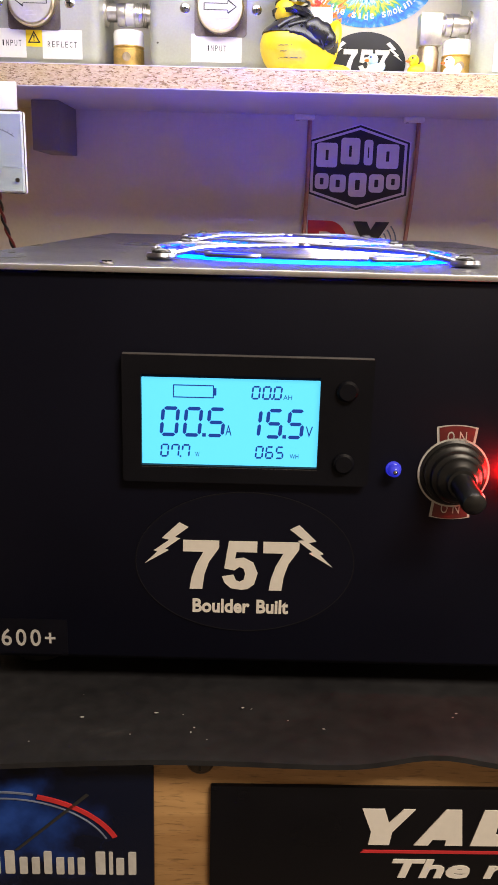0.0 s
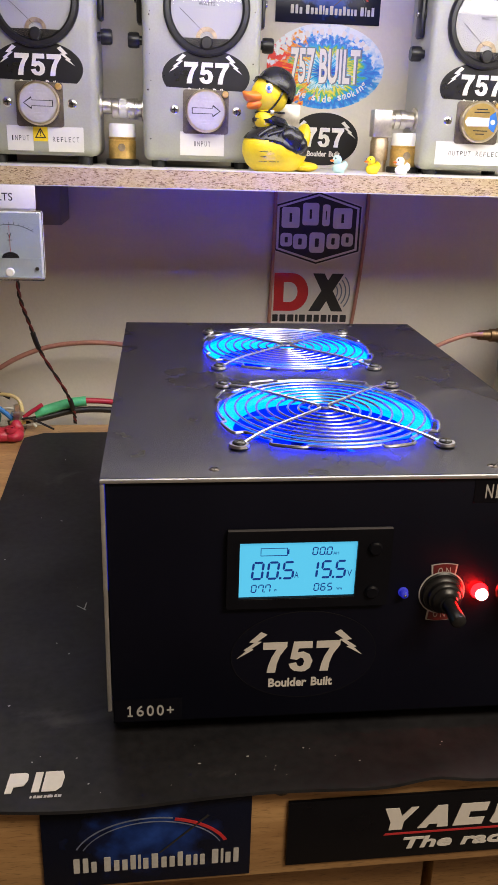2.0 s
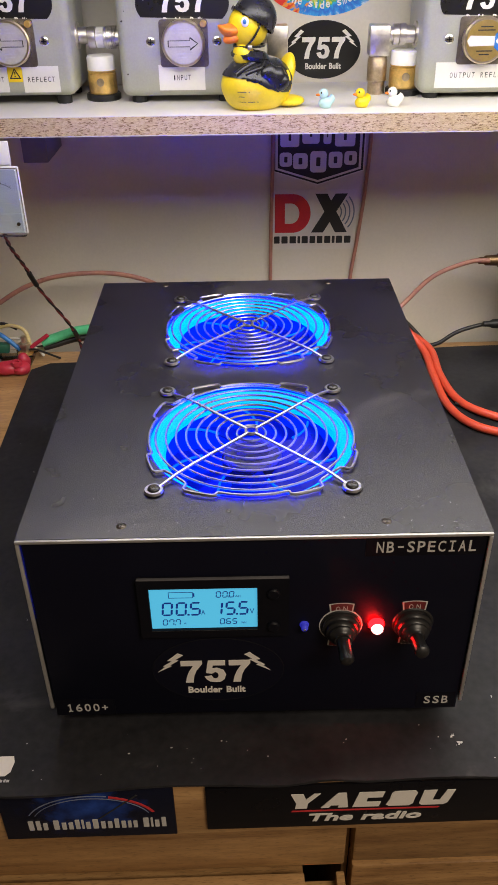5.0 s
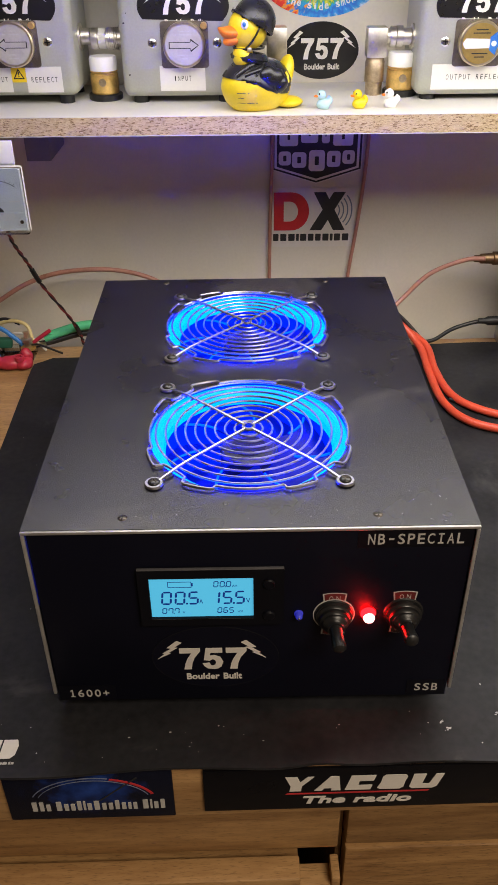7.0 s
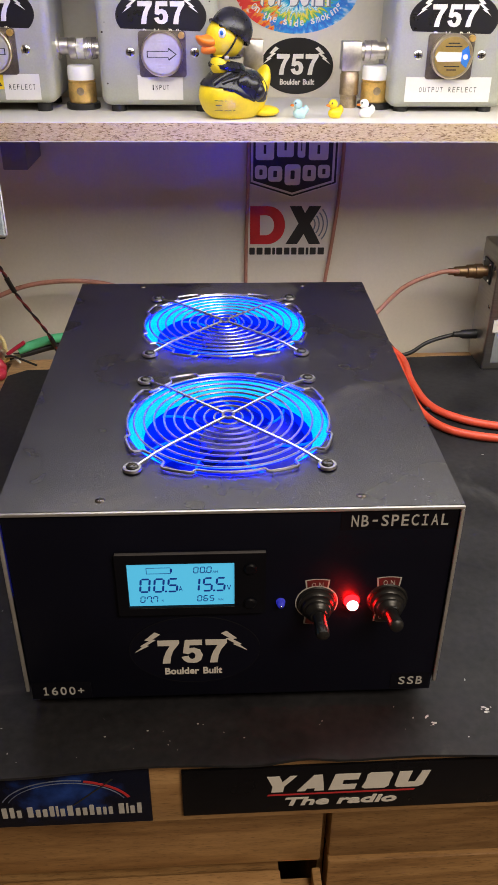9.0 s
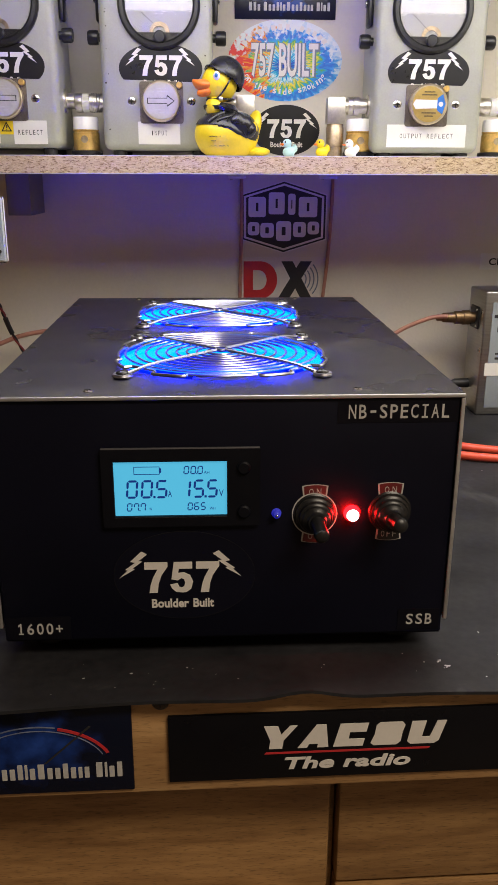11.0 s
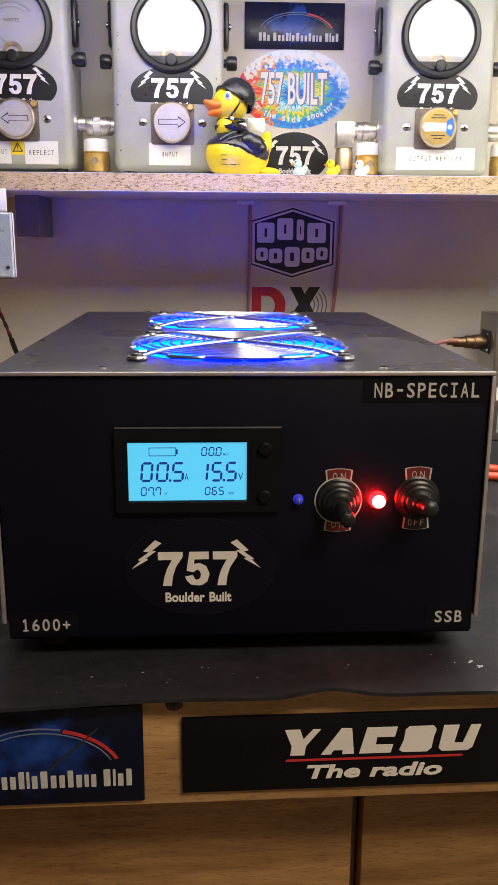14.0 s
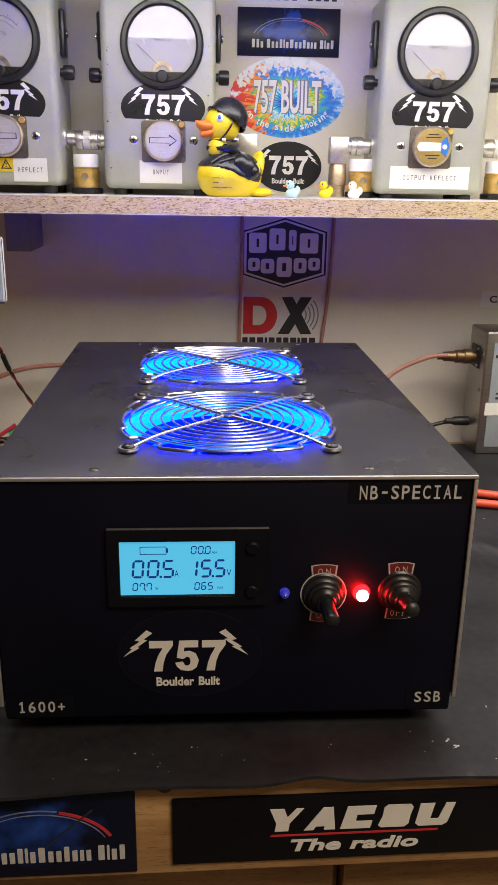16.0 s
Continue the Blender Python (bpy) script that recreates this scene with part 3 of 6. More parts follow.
part("screw_head", bm_lathe([(0, 0.0006), (0.0016, 0.0012), (0.0042, 0.0010), (0.0052, 0.0), (0.0052, -0.002), (0, -0.002)], 20), SCREW, s)
part("cross_slot", join(bm_box(-0.0027, 0.0027, -0.0005, 0.0005, 0.0008, 0.0014), bm_box(-0.0005, 0.0005, -0.0027, 0.0027, 0.0008, 0.0014)), BLACK, s)


# bench mat, with a wavy front edge
def mat_mesh():
    bm = bmesh.new()
    nx, ny = 150, 60
    x1, y0, y1 = 0.70, -0.0425, 0.560
    rows = []
    for j in range(ny + 1):
        v = (j / ny) ** 1.6
        y = y0 + (y1 - y0) * v
        left = -0.258 - 0.010 * max(0, y)
        rr = 0.022
        if y > y1 - rr:
            left += rr - math.sqrt(max(0, rr * rr - (y - (y1 - rr)) ** 2))
        row = []
        for i in range(nx + 1):
            x = left + (x1 - left) * i / nx
            near = math.exp(-((y - y0) / 0.014) ** 2)
            z = MAT + near * (0.0052 * math.exp(-((x - 0.045) / 0.020) ** 2) + 0.0012 * math.sin(x * 23 + 1) + 0.0008)
            z += 0.0006 * noise.noise((x * 14, y * 14, 0))
            yy = y - near * 0.0022 * math.sin(x * 34 + 0.5) + v * min(0.019, 0.05 * max(0.0, x + 0.1))
            row.append(bm.verts.new((x, yy, max(z, DESK + 0.0024))))
        rows.append(row)
    for a, b in zip(rows, rows[1:]):
        for i in range(nx):
            bm.faces.new((a[i], a[i + 1], b[i + 1], b[i]))
    ext = bmesh.ops.extrude_face_region(bm, geom=list(bm.faces))
    bmesh.ops.translate(bm, vec=(0, 0, -0.0022), verts=[g for g in ext["geom"] if isinstance(g, bmesh.types.BMVert)])
    bmesh.ops.recalc_face_normals(bm, faces=bm.faces)
    return bm


mat = thing("bench_mat", pose(0, 0, 0, 0, 0, TURN), "thin black rubber bench mat, scuffed, with a wavy front edge", "mat")
part("sheet", mat_mesh(), RUBBER, mat)
# worn white print on the mat: plain slanted shapes
for x, w, base in ((-0.2225, 0.0125, 0), (-0.2075, 0.0125, 1), (-0.1925, 0.0110, 0), (-0.1815, 0.0042, 2), (-0.1725, 0.0112, 3)):
    hh = 0.0150
    shape = [[(0, 0), (0.34, 0), (0.36, 0.30), (0.85, 0.34), (1, 0.62), (0.96, 0.92), (0.8, 1), (0, 1)], [(0, 0), (0.28, 0), (0.36, 0.2), (0.7, 0.2), (0.74, 0), (1, 0), (0.72, 1), (0.42, 1)],
             [(0, 0), (1, 0), (1, 1), (0, 1)], [(0, 0), (0.7, 0), (0.95, 0.2), (1, 0.7), (0.85, 1), (0, 1)]][base]
    part("print", move(bm_poly([((px - 0.5) * w + 0.0012 * (py - 0.5), py * hh) for px, py in shape], 0.0003), x + 0.003, -0.0300, MAT + 0.0006), INK_WHITE, mat)
rnd = random.Random(4)
scuffs = bmesh.new()
for k in range(95):
    x, y = rnd.uniform(-0.26, 0.40), rnd.choice((rnd.uniform(-0.035, 0.0), rnd.uniform(-0.03, 0.52)))
    if -0.15 < x < 0.15 and y > 0:
        continue
    s, a = rnd.uniform(0.0002, 0.0007), rnd.uniform(0, math.pi)
    ln = s * rnd.choice((1, 1, 1.5, 4))
    vs = [scuffs.verts.new((x + ln * math.cos(a + t) * q, y + s * math.sin(a + t) * q, MAT + 0.0009)) for t, q in ((0.1, 1), (1.4, 0.8), (2.6, 1.1), (3.8, 0.9), (5.2, 1))]
    scuffs.faces.new(vs)
for x, y, size, spin in ((0.174, -0.006, 0.0055, 0.1), (0.137, -0.017, 0.0042, 0.9), (0.133, -0.010, 0.0026, 0.4), (0.170, 0.022, 0.0018, 1.4), (-0.181, 0.112, 0.0014, 2.2), (-0.205, 0.045, 0.0013, 0.3)):
    for k in range(9):
        a = rnd.uniform(0, 2 * math.pi)
        px, py = x + size * rnd.uniform(0, 1) * math.cos(spin), y + size * rnd.uniform(-0.5, 0.5)
        q = size * rnd.uniform(0.06, 0.2)
        scuffs.faces.new([scuffs.verts.new((px + q * 1.8 * math.cos(a + t), py + q * math.sin(a + t), MAT + 0.0009)) for t in (0.1, 1.3, 2.6, 3.9, 5.2)])
for x0, x1, y0, y1 in ((-0.1640, -0.1710, 0.1545, 0.1610), (-0.1650, -0.1640, 0.1560, 0.1650)):
    n = Vector((-(y1 - y0), x1 - x0, 0)).normalized() * 0.00035
    scuffs.faces.new([scuffs.verts.new((px + k * n.x, py + k * n.y, MAT + 0.0009)) for px, py, k in ((x0, y0, -1), (x1, y1, -1), (x1, y1, 1), (x0, y0, 1))])
for k in range(9):
    part("small_print", move(bm_poly([(0, 0), (0.0011 + 0.0004 * (k % 3), 0), (0.0012 + 0.0004 * (k % 3), 0.0016 + 0.0005 * (k % 2)), (0.0002, 0.0018)], 0.0002), -0.1815 + 0.0019 * k, -0.0345, MAT + 0.0006), INK_GREY, mat)
tagged(part("scuff", scuffs, INK_GREY, mat, "pale specks and scratches", 0), kind="stuff")


# ---- logo pieces shared by panel and stickers ----
def digits_logo(parent, w, y, cx, cz, bars=True, bolts=True, tall=0.49, ink=None):
    """Number 757 between two flashes, with a bar below; w: width of the number."""
    ink = ink or INK_WHITE
    h = w * tall
    part("number", facing(bm_number(w, h * 0.93), cx, y, cz), ink, parent)
    if bolts:
        for f in (-1, 1):
            part("flash", facing(bm_poly(bolt_shape(0.385 * w, -f), 0.0003), cx + f * w * (0.640 if f < 0 else 0.600), y, cz + h * 0.40), ink, parent)
    if bars:
        for word, x, ww in (("Boulder", -0.165, 0.50), ("Built", 0.285, 0.28)):
            part("word", facing(bm_text(word, ww * w, h * 0.27, 0.0003, 0.03), cx + x * w, y, cz - h * 0.79), ink, parent)


def wood_screw_head(name, parent, m, r, mat, label=""):
    o = part(name, xf(bm_lathe([(0, 0.0010), (r * 0.5, 0.0009), (r * 0.85, 0.0005), (r, 0), (r, -0.001), (0, -0.001)], 18), m), mat, parent, label)
    part("cross_slot", xf(join(bm_box(-r * 0.6, r * 0.6, -r * 0.12, r * 0.12, 0.0008, 0.0013), bm_box(-r * 0.12, r * 0.12, -r * 0.6, r * 0.6, 0.0008, 0.0013)), m), BLACK, o)
    return o


# ---- the amplifier ----
AMP_Z = MAT
amp = thing("power_amplifier", pose(0, 0.004, AMP_Z, 0, 0, 0.8), "black metal amplifier with blue lit fans and display, on the mat", "amplifier")
ZT = 1.067 - AMP_Z
FANS = (0.106, 0.279)
HW, DEPTH = 0.1400, 0.388


def plate_with_holes():
    bm = bmesh.new()
    loops = [[(-HW, 0.0), (HW, 0.0), (HW, DEPTH), (-HW, DEPTH)]] + [[(x, y + fy) for x, y in oval(0.0706, 0.0706, 64)] for fy in FANS]
    edges = []
    for lp in loops:
        vs = [bm.verts.new((x, y, ZT)) for x, y in lp]
        edges += [bm.edges.new((vs[i], vs[(i + 1) % len(vs)])) for i in range(len(vs))]
    bmesh.ops.triangle_fill(bm, edges=edges, use_beauty=True, use_dissolve=False)
    ext = bmesh.ops.extrude_face_region(bm, geom=list(bm.faces))
    bmesh.ops.translate(bm, vec=(0, 0, -0.0018), verts=[g for g in ext["geom"] if isinstance(g, bmesh.types.BMVert)])
    bmesh.ops.recalc_face_normals(bm, faces=bm.faces)
    return bm


part("cover", join(plate_with_holes(), bm_box(-HW, -HW + 0.0018, 0, DEPTH, 0.0250, ZT - 0.0018), bm_box(HW - 0.0018, HW, 0, DEPTH, 0.0250, ZT - 0.0018)), COVER, amp,
     "black powder coated sheet cover", 25)
part("cover_edge", join(bm_box(-HW, HW, -0.0022, -0.0001, ZT - 0.0022, ZT, 0.0006), bm_box(-HW, -HW + 0.0024, -0.0022, -0.0001, 0.0250, ZT - 0.0026, 0.0006),
                        bm_box(HW - 0.0024, HW, -0.0022, -0.0001, 0.0250, ZT - 0.0026, 0.0006)), EDGE, amp, "worn bright metal edge")
# Strip added to glow where fan light leaks past the front panel.
part("gap_glow_strip", bm_box(-HW + 0.0021, -HW + 0.0040, 0.0125, 0.0132, 0.098, ZT - 0.004), FAN_FLOOR, amp, "glowing strip standing in for blue fan light in the gap", 0)
part("front_panel", bm_box(-HW + 0.0029, HW - 0.0029, 0.0, 0.002, 0.0155, ZT - 0.0030, 0.0004), PANEL, amp)
part("back_panel", bm_box(-HW + 0.002, HW - 0.002, DEPTH - 0.003, DEPTH - 0.001, 0.0155, ZT - 0.002), PANEL, amp)
part("base_plate", bm_box(-HW + 0.003, HW - 0.003, 0.002, DEPTH - 0.003, 0.0135, 0.0155), PANEL, amp)
for x in (-0.115, 0.115):
    for y in (0.03, 0.355):
        part("rubber_foot", move(bm_cyl(0.011, 0.0135, 20, 0.001), x, y, 0.0), BLACK_DULL, amp)
for x, y in ((-0.079, 0.0110), (0.079, 0.0110), (-0.079, 0.379), (0.079, 0.379)):
    wood_screw_head("screw", amp, pose(x, y, ZT), 0.0031, SCREW, "dark cross-head screw")

dust = bmesh.new()
rnd = random.Random(9)
for k in range(520):
    x, y = rnd.uniform(-0.135, 0.135), 0.003 + 0.380 * rnd.random() ** 1.7
    if any(math.hypot(x, y - fy) < 0.094 for fy in FANS):
        continue
    s, a = rnd.uniform(0.00008, 0.00024), rnd.uniform(0, math.pi)
    ln = s * rnd.choice((1, 1, 1, 2, 5))
    vs = [(x + ln * math.cos(t) * math.cos(a) - s * math.sin(t) * math.sin(a), y + ln * math.cos(t) * math.sin(a) + s * math.sin(t) * math.cos(a), ZT + 0.0002) for t in (0.2, 1.5, 2.7, 3.9, 5.3)]
    dust.faces.new([dust.verts.new(v) for v in vs])
tagged(part("dust", dust, DUST, amp, "pale dust specks", 0), kind="stuff")


def fan(fy):
    z0 = ZT - 0.0022
    f = part("fan", move(bm_lathe([(0.0715, -0.0002), (0.0740, -0.0002), (0.0740, -0.034), (0, -0.034), (0, -0.033), (0.0715, -0.033), (0.0715, -0.0002)], 64), 0, fy, z0), BLACK, amp, "round fan in a lit blue acrylic frame")
    part("lit_lip", move(bm_lathe([(0.0668, -0.0030), (0.0668, -0.0022), (0.0696, -0.0010), (0.0696, -0.0030), (0.0668, -0.0030)], 64), 0, fy, z0), FAN_GLOW, f, "glowing blue acrylic lip")
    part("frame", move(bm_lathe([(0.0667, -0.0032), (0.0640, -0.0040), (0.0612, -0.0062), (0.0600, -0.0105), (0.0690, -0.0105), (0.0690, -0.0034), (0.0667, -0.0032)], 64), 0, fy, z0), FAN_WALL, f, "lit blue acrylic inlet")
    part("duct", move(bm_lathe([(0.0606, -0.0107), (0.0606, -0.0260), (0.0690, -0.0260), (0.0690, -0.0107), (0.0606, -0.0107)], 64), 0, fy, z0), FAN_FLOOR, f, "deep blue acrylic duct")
    part("rim", move(bm_lathe([(0.0697, 0.0006), (0.0703, 0.0006), (0.0703, -0.0030), (0.0697, -0.0030), (0.0697, 0.0006)], 64), 0, fy, z0), FAN_RIM, f, "glowing blue acrylic edge")
    part("hub", move(bm_lathe([(0, -0.010), (0.015, -0.010), (0.0195, -0.0110), (0.021, -0.013), (0.021, -0.027), (0, -0.027)], 40), 0, fy, z0), BLACK, f)
    part("hub_label", move(bm_cyl(0.0125, 0.0003, 32), 0, fy, z0 - 0.0099), RIM_GREY, f)
    n, bl = 7, []
    for k in range(n):
        a0 = 2 * math.pi * k / n + fy * 9
        bm = bmesh.new()
        rows = []
        for i in range(7):
            u = i / 6
            r = 0.0205 + u * 0.0390
            row = []
            for j in range(6):
                v = j / 5
                a = a0 + 0.34 * u * u + (v - 0.5) * (0.95 - 0.22 * u)
                row.append(bm.verts.new((r * math.cos(a), r * math.sin(a), -0.0245 + 0.0135 * v - 0.0015 * u)))
            rows.append(row)
        for p, q in zip(rows, rows[1:]):
            for j in range(5):
                bm.faces.new((p[j], p[j + 1], q[j + 1], q[j]))
        ext = bmesh.ops.extrude_face_region(bm, geom=list(bm.faces))
        bmesh.ops.translate(bm, vec=(0, 0, -0.0012), verts=[g for g in ext["geom"] if isinstance(g, bmesh.types.BMVert)])
        bmesh.ops.recalc_face_normals(bm, faces=bm.faces)
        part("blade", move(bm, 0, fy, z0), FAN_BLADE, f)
        # A glowing tube paints the streak of light along the blade's edge.
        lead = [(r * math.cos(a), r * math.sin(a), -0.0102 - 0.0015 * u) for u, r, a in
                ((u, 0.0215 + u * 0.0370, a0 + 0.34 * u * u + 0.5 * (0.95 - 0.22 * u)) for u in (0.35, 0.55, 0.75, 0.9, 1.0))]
        part("blade_glint", move(bm_tube(lead, 0.0009, 6), 0, fy, z0), FAN_GLINT, f, "glowing tube drawn for light on the clear blade's edge")
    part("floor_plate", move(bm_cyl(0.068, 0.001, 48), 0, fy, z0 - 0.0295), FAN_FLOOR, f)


def fan_guard(fy):
    zg = ZT + 0.0048
    g = part("fan_guard", move(bm_lathe([(0.0030, -0.0012), (0.0046, -0.0012), (0.0050, 0), (0.0046, 0.0010), (0.0030, 0.0010), (0.0030, -0.0012)], 24), 0, fy, zg), STEEL, amp, "chromed wire finger guard")
    for k in range(9):
        r = 0.0100 + 0.0070 * k
        part("ring", bm_tube([(r * math.cos(2 * math.pi * i / 60), fy + r * math.sin(2 * math.pi * i / 60), zg - 0.0016) for i in range(60)], 0.00082, 6, True), STEEL, g)
    # outer wire steps outwards beside each arm
    outer = []
    for c in range(4):
        a = 45 + 90 * c
        for da, r in ((-27, 0.0706), (-25, 0.0745), (-11.5, 0.0772), (-9, 0.0730), (-7, 0.0706), (7, 0.0706), (9, 0.0730), (11.5, 0.0772), (25, 0.0745), (27, 0.0706), (34, 0.0706), (45, 0.0706), (56, 0.0706)):
            outer.append((r * math.cos(radians(a + da)), fy + r * math.sin(radians(a + da)), ZT + 0.0026))
    part("outer_wire", bm_tube(smooth_line(outer, 3, True), 0.00105, 6, True), STEEL, g)
    for c in range(4):
        a = radians(45 + 90 * c)
        ca, sa = math.cos(a), math.sin(a)
        part("arm", bm_tube([(r * ca, fy + r * sa, z) for r, z in ((0.004, zg), (0.055, zg), (0.068, zg - 0.0006), (0.078, ZT + 0.0028), (0.0845, ZT + 0.0018))], 0.00112, 8), STEEL, g)
        part("lug", move(bm_lathe([(0.0030, 0), (0.0058, 0), (0.0064, 0.0010), (0.0058, 0.0024), (0.0030, 0.0024), (0.0030, 0)], 24), 0.0880 * ca, fy + 0.0880 * sa, ZT + 0.0004), STEEL, g)
        sc = part("screw", move(bm_lathe([(0, 0.0045), (0.0022, 0.0044), (0.0036, 0.0037), (0.0041, 0.0028), (0.0041, 0.0022), (0, 0.0022)], 18), 0.0880 * ca, fy + 0.0880 * sa, ZT + 0.0002), BLACK, g, "black cross-head screw")
        part("cross_slot", xf(join(bm_box(-0.0024, 0.0024, -0.0004, 0.0004, 0.0042, 0.0047), bm_box(-0.0004, 0.0004, -0.0024, 0.0024, 0.0042, 0.0047)), pose(0.0880 * ca, fy + 0.0880 * sa, ZT + 0.0002, 0, 0, 25 * c)), SCREW, sc)


for fy in FANS:
    fan(fy)
    fan_guard(fy)

# display meter
BX, BZ = -0.0256, 1.0116 - AMP_Z
meter = part("display_meter", join(facing(bm_band(rrect(0.0930, 0.0490, 0.0012, 3), [(x - 0.0063, y - 0.0004) for x, y in rrect(0.0664, 0.0350, 0.0004, 3)], 0.0034), BX, 0.0, BZ)), BEZEL, amp,
             "black plastic panel meter with lit display")
# Two thin grey strips paint the highlights on bezel and screen.
part("bezel_highlight", bm_box(BX - 0.0462, BX + 0.0462, -0.0035, -0.0012, BZ + 0.02415, BZ + 0.0247, 0.0002), EDGE_HIGHLIGHT, meter)
part("screen_highlight", bm_box(-0.0652, 0.0015, -0.0034, -0.0016, 0.9928 - AMP_Z, 0.9935 - AMP_Z, 0.0002), EDGE_HIGHLIGHT, meter)
LX0, LX1, LZ0, LZ1 = -0.0650, 0.0013, 0.9938 - AMP_Z, 1.0271 - AMP_Z
part("screen", bm_box(LX0, LX1, -0.0016, -0.0006, LZ0, LZ1), LCD, meter, "lit pale blue screen", 0)
for z in (1.0240, 0.9962):
    part("button", facing(bm_cyl(0.0040, 0.0052, 24, 0.0009), 0.0112, -0.0002, z - AMP_Z), BEZEL, meter)

SEG = {"0": "abcdef", "1": "bc", "5": "afgcd", "6": "afgedc", "7": "abc", "7t": "fabc"}


def segment_digit(ch, w, h, t):
    """Bars of a slanted seven-segment digit in xy, its lower left corner at 0."""
    g, out = t * 0.18, []
    lines = {"a": ((0, h), (w, h)), "g": ((0, h / 2), (w, h / 2)), "d": ((0, 0), (w, 0)), "f": ((0, h / 2), (0, h)), "e": ((0, 0), (0, h / 2)), "b": ((w, h / 2), (w, h)), "c": ((w, 0), (w, h / 2))}
    for s in SEG[ch]:
        (xa, ya), (xb, yb) = lines[s]
        k = t / 2
        if s in "agd":
            p = [(xa + g, ya), (xa + g + k, ya + k), (xb - g - k, ya + k), (xb - g, ya), (xb - g - k, ya - k), (xa + g + k, ya - k)]
        else:
            p = [(xa, ya + g), (xa + k, ya + g + k), (xa + k, yb - g - k), (xa, yb - g), (xa - k, yb - g - k), (xa - k, ya + g + k)]
        out.append(bm_poly([(x + 0.09 * y, y) for x, y in p], 0.0001))
    return out


def lcd_x(u):
    return LX0 + (LX1 - LX0) * (u - 112) / 488


def lcd_z(v):
    return LZ1 - (LZ1 - LZ0) * (v - 140) / 235


def lcd_number(chars, u0, u1, v0, v1, thick):
    x0, x1, z0, z1 = lcd_x(u0), lcd_x(u1), lcd_z(v1), lcd_z(v0)
    n = sum(c != "." for c in chars)
    step = (x1 - x0) / (n - 0.28)
    w, k = step * 0.64, 0
    for c in chars:
        if c == ".":
            part("point", facing(bm_poly([(0, 0), (thick, 0), (thick, thick), (0, thick)], 0.0001), x0 + k * step - step * 0.22, -0.0017, z0 - thick * 0.4), LCD_INK, meter)
            continue
        for bar in segment_digit("7t" if c == "7" else c, w, (z1 - z0), thick):
            part("segment", facing(bar, x0 + k * step, -0.0017, z0), LCD_INK, meter)
        k += 1


lcd_number("00.5", 165, 339, 221, 293, 0.00135)
lcd_number("15.5", 396, 557, 221, 293, 0.00135)
lcd_number("00.0", 414, 495, 158, 190, 0.00066)
lcd_number("07.7", 164, 244, 321, 353, 0.00066)
lcd_number("065", 428, 505, 321, 352, 0.00066)
for s, u0, u1, v0, v1 in (("A", 343, 360, 264, 292), ("V", 565, 585, 262, 292), ("AH", 500, 524, 179, 191), ("W", 260, 272, 340, 352), ("WH", 524, 548, 340, 352)):
    part("unit", facing(bm_text(s, lcd_x(u1) - lcd_x(u0), lcd_z(v0) - lcd_z(v1), 0.0001, 0.0), (lcd_x(u0) + lcd_x(u1)) / 2, -0.0017, (lcd_z(v0) + lcd_z(v1)) / 2), LCD_INK, meter)
bw, bh = lcd_x(310) - lcd_x(198), lcd_z(157) - lcd_z(192)
part("battery_symbol", facing(join(bm_band(rrect(bw, bh, 0.0002, 1), rrect(bw - 0.0008, bh - 0.0008, 0.0001, 1), 0.0001), move(bm_box(0, 0.0009, -bh * 0.28, bh * 0.28, 0, 0.0001), bw / 2, 0, 0)),
                              (lcd_x(198) + lcd_x(310)) / 2, -0.0017, (lcd_z(157) + lcd_z(192)) / 2), LCD_INK, meter)

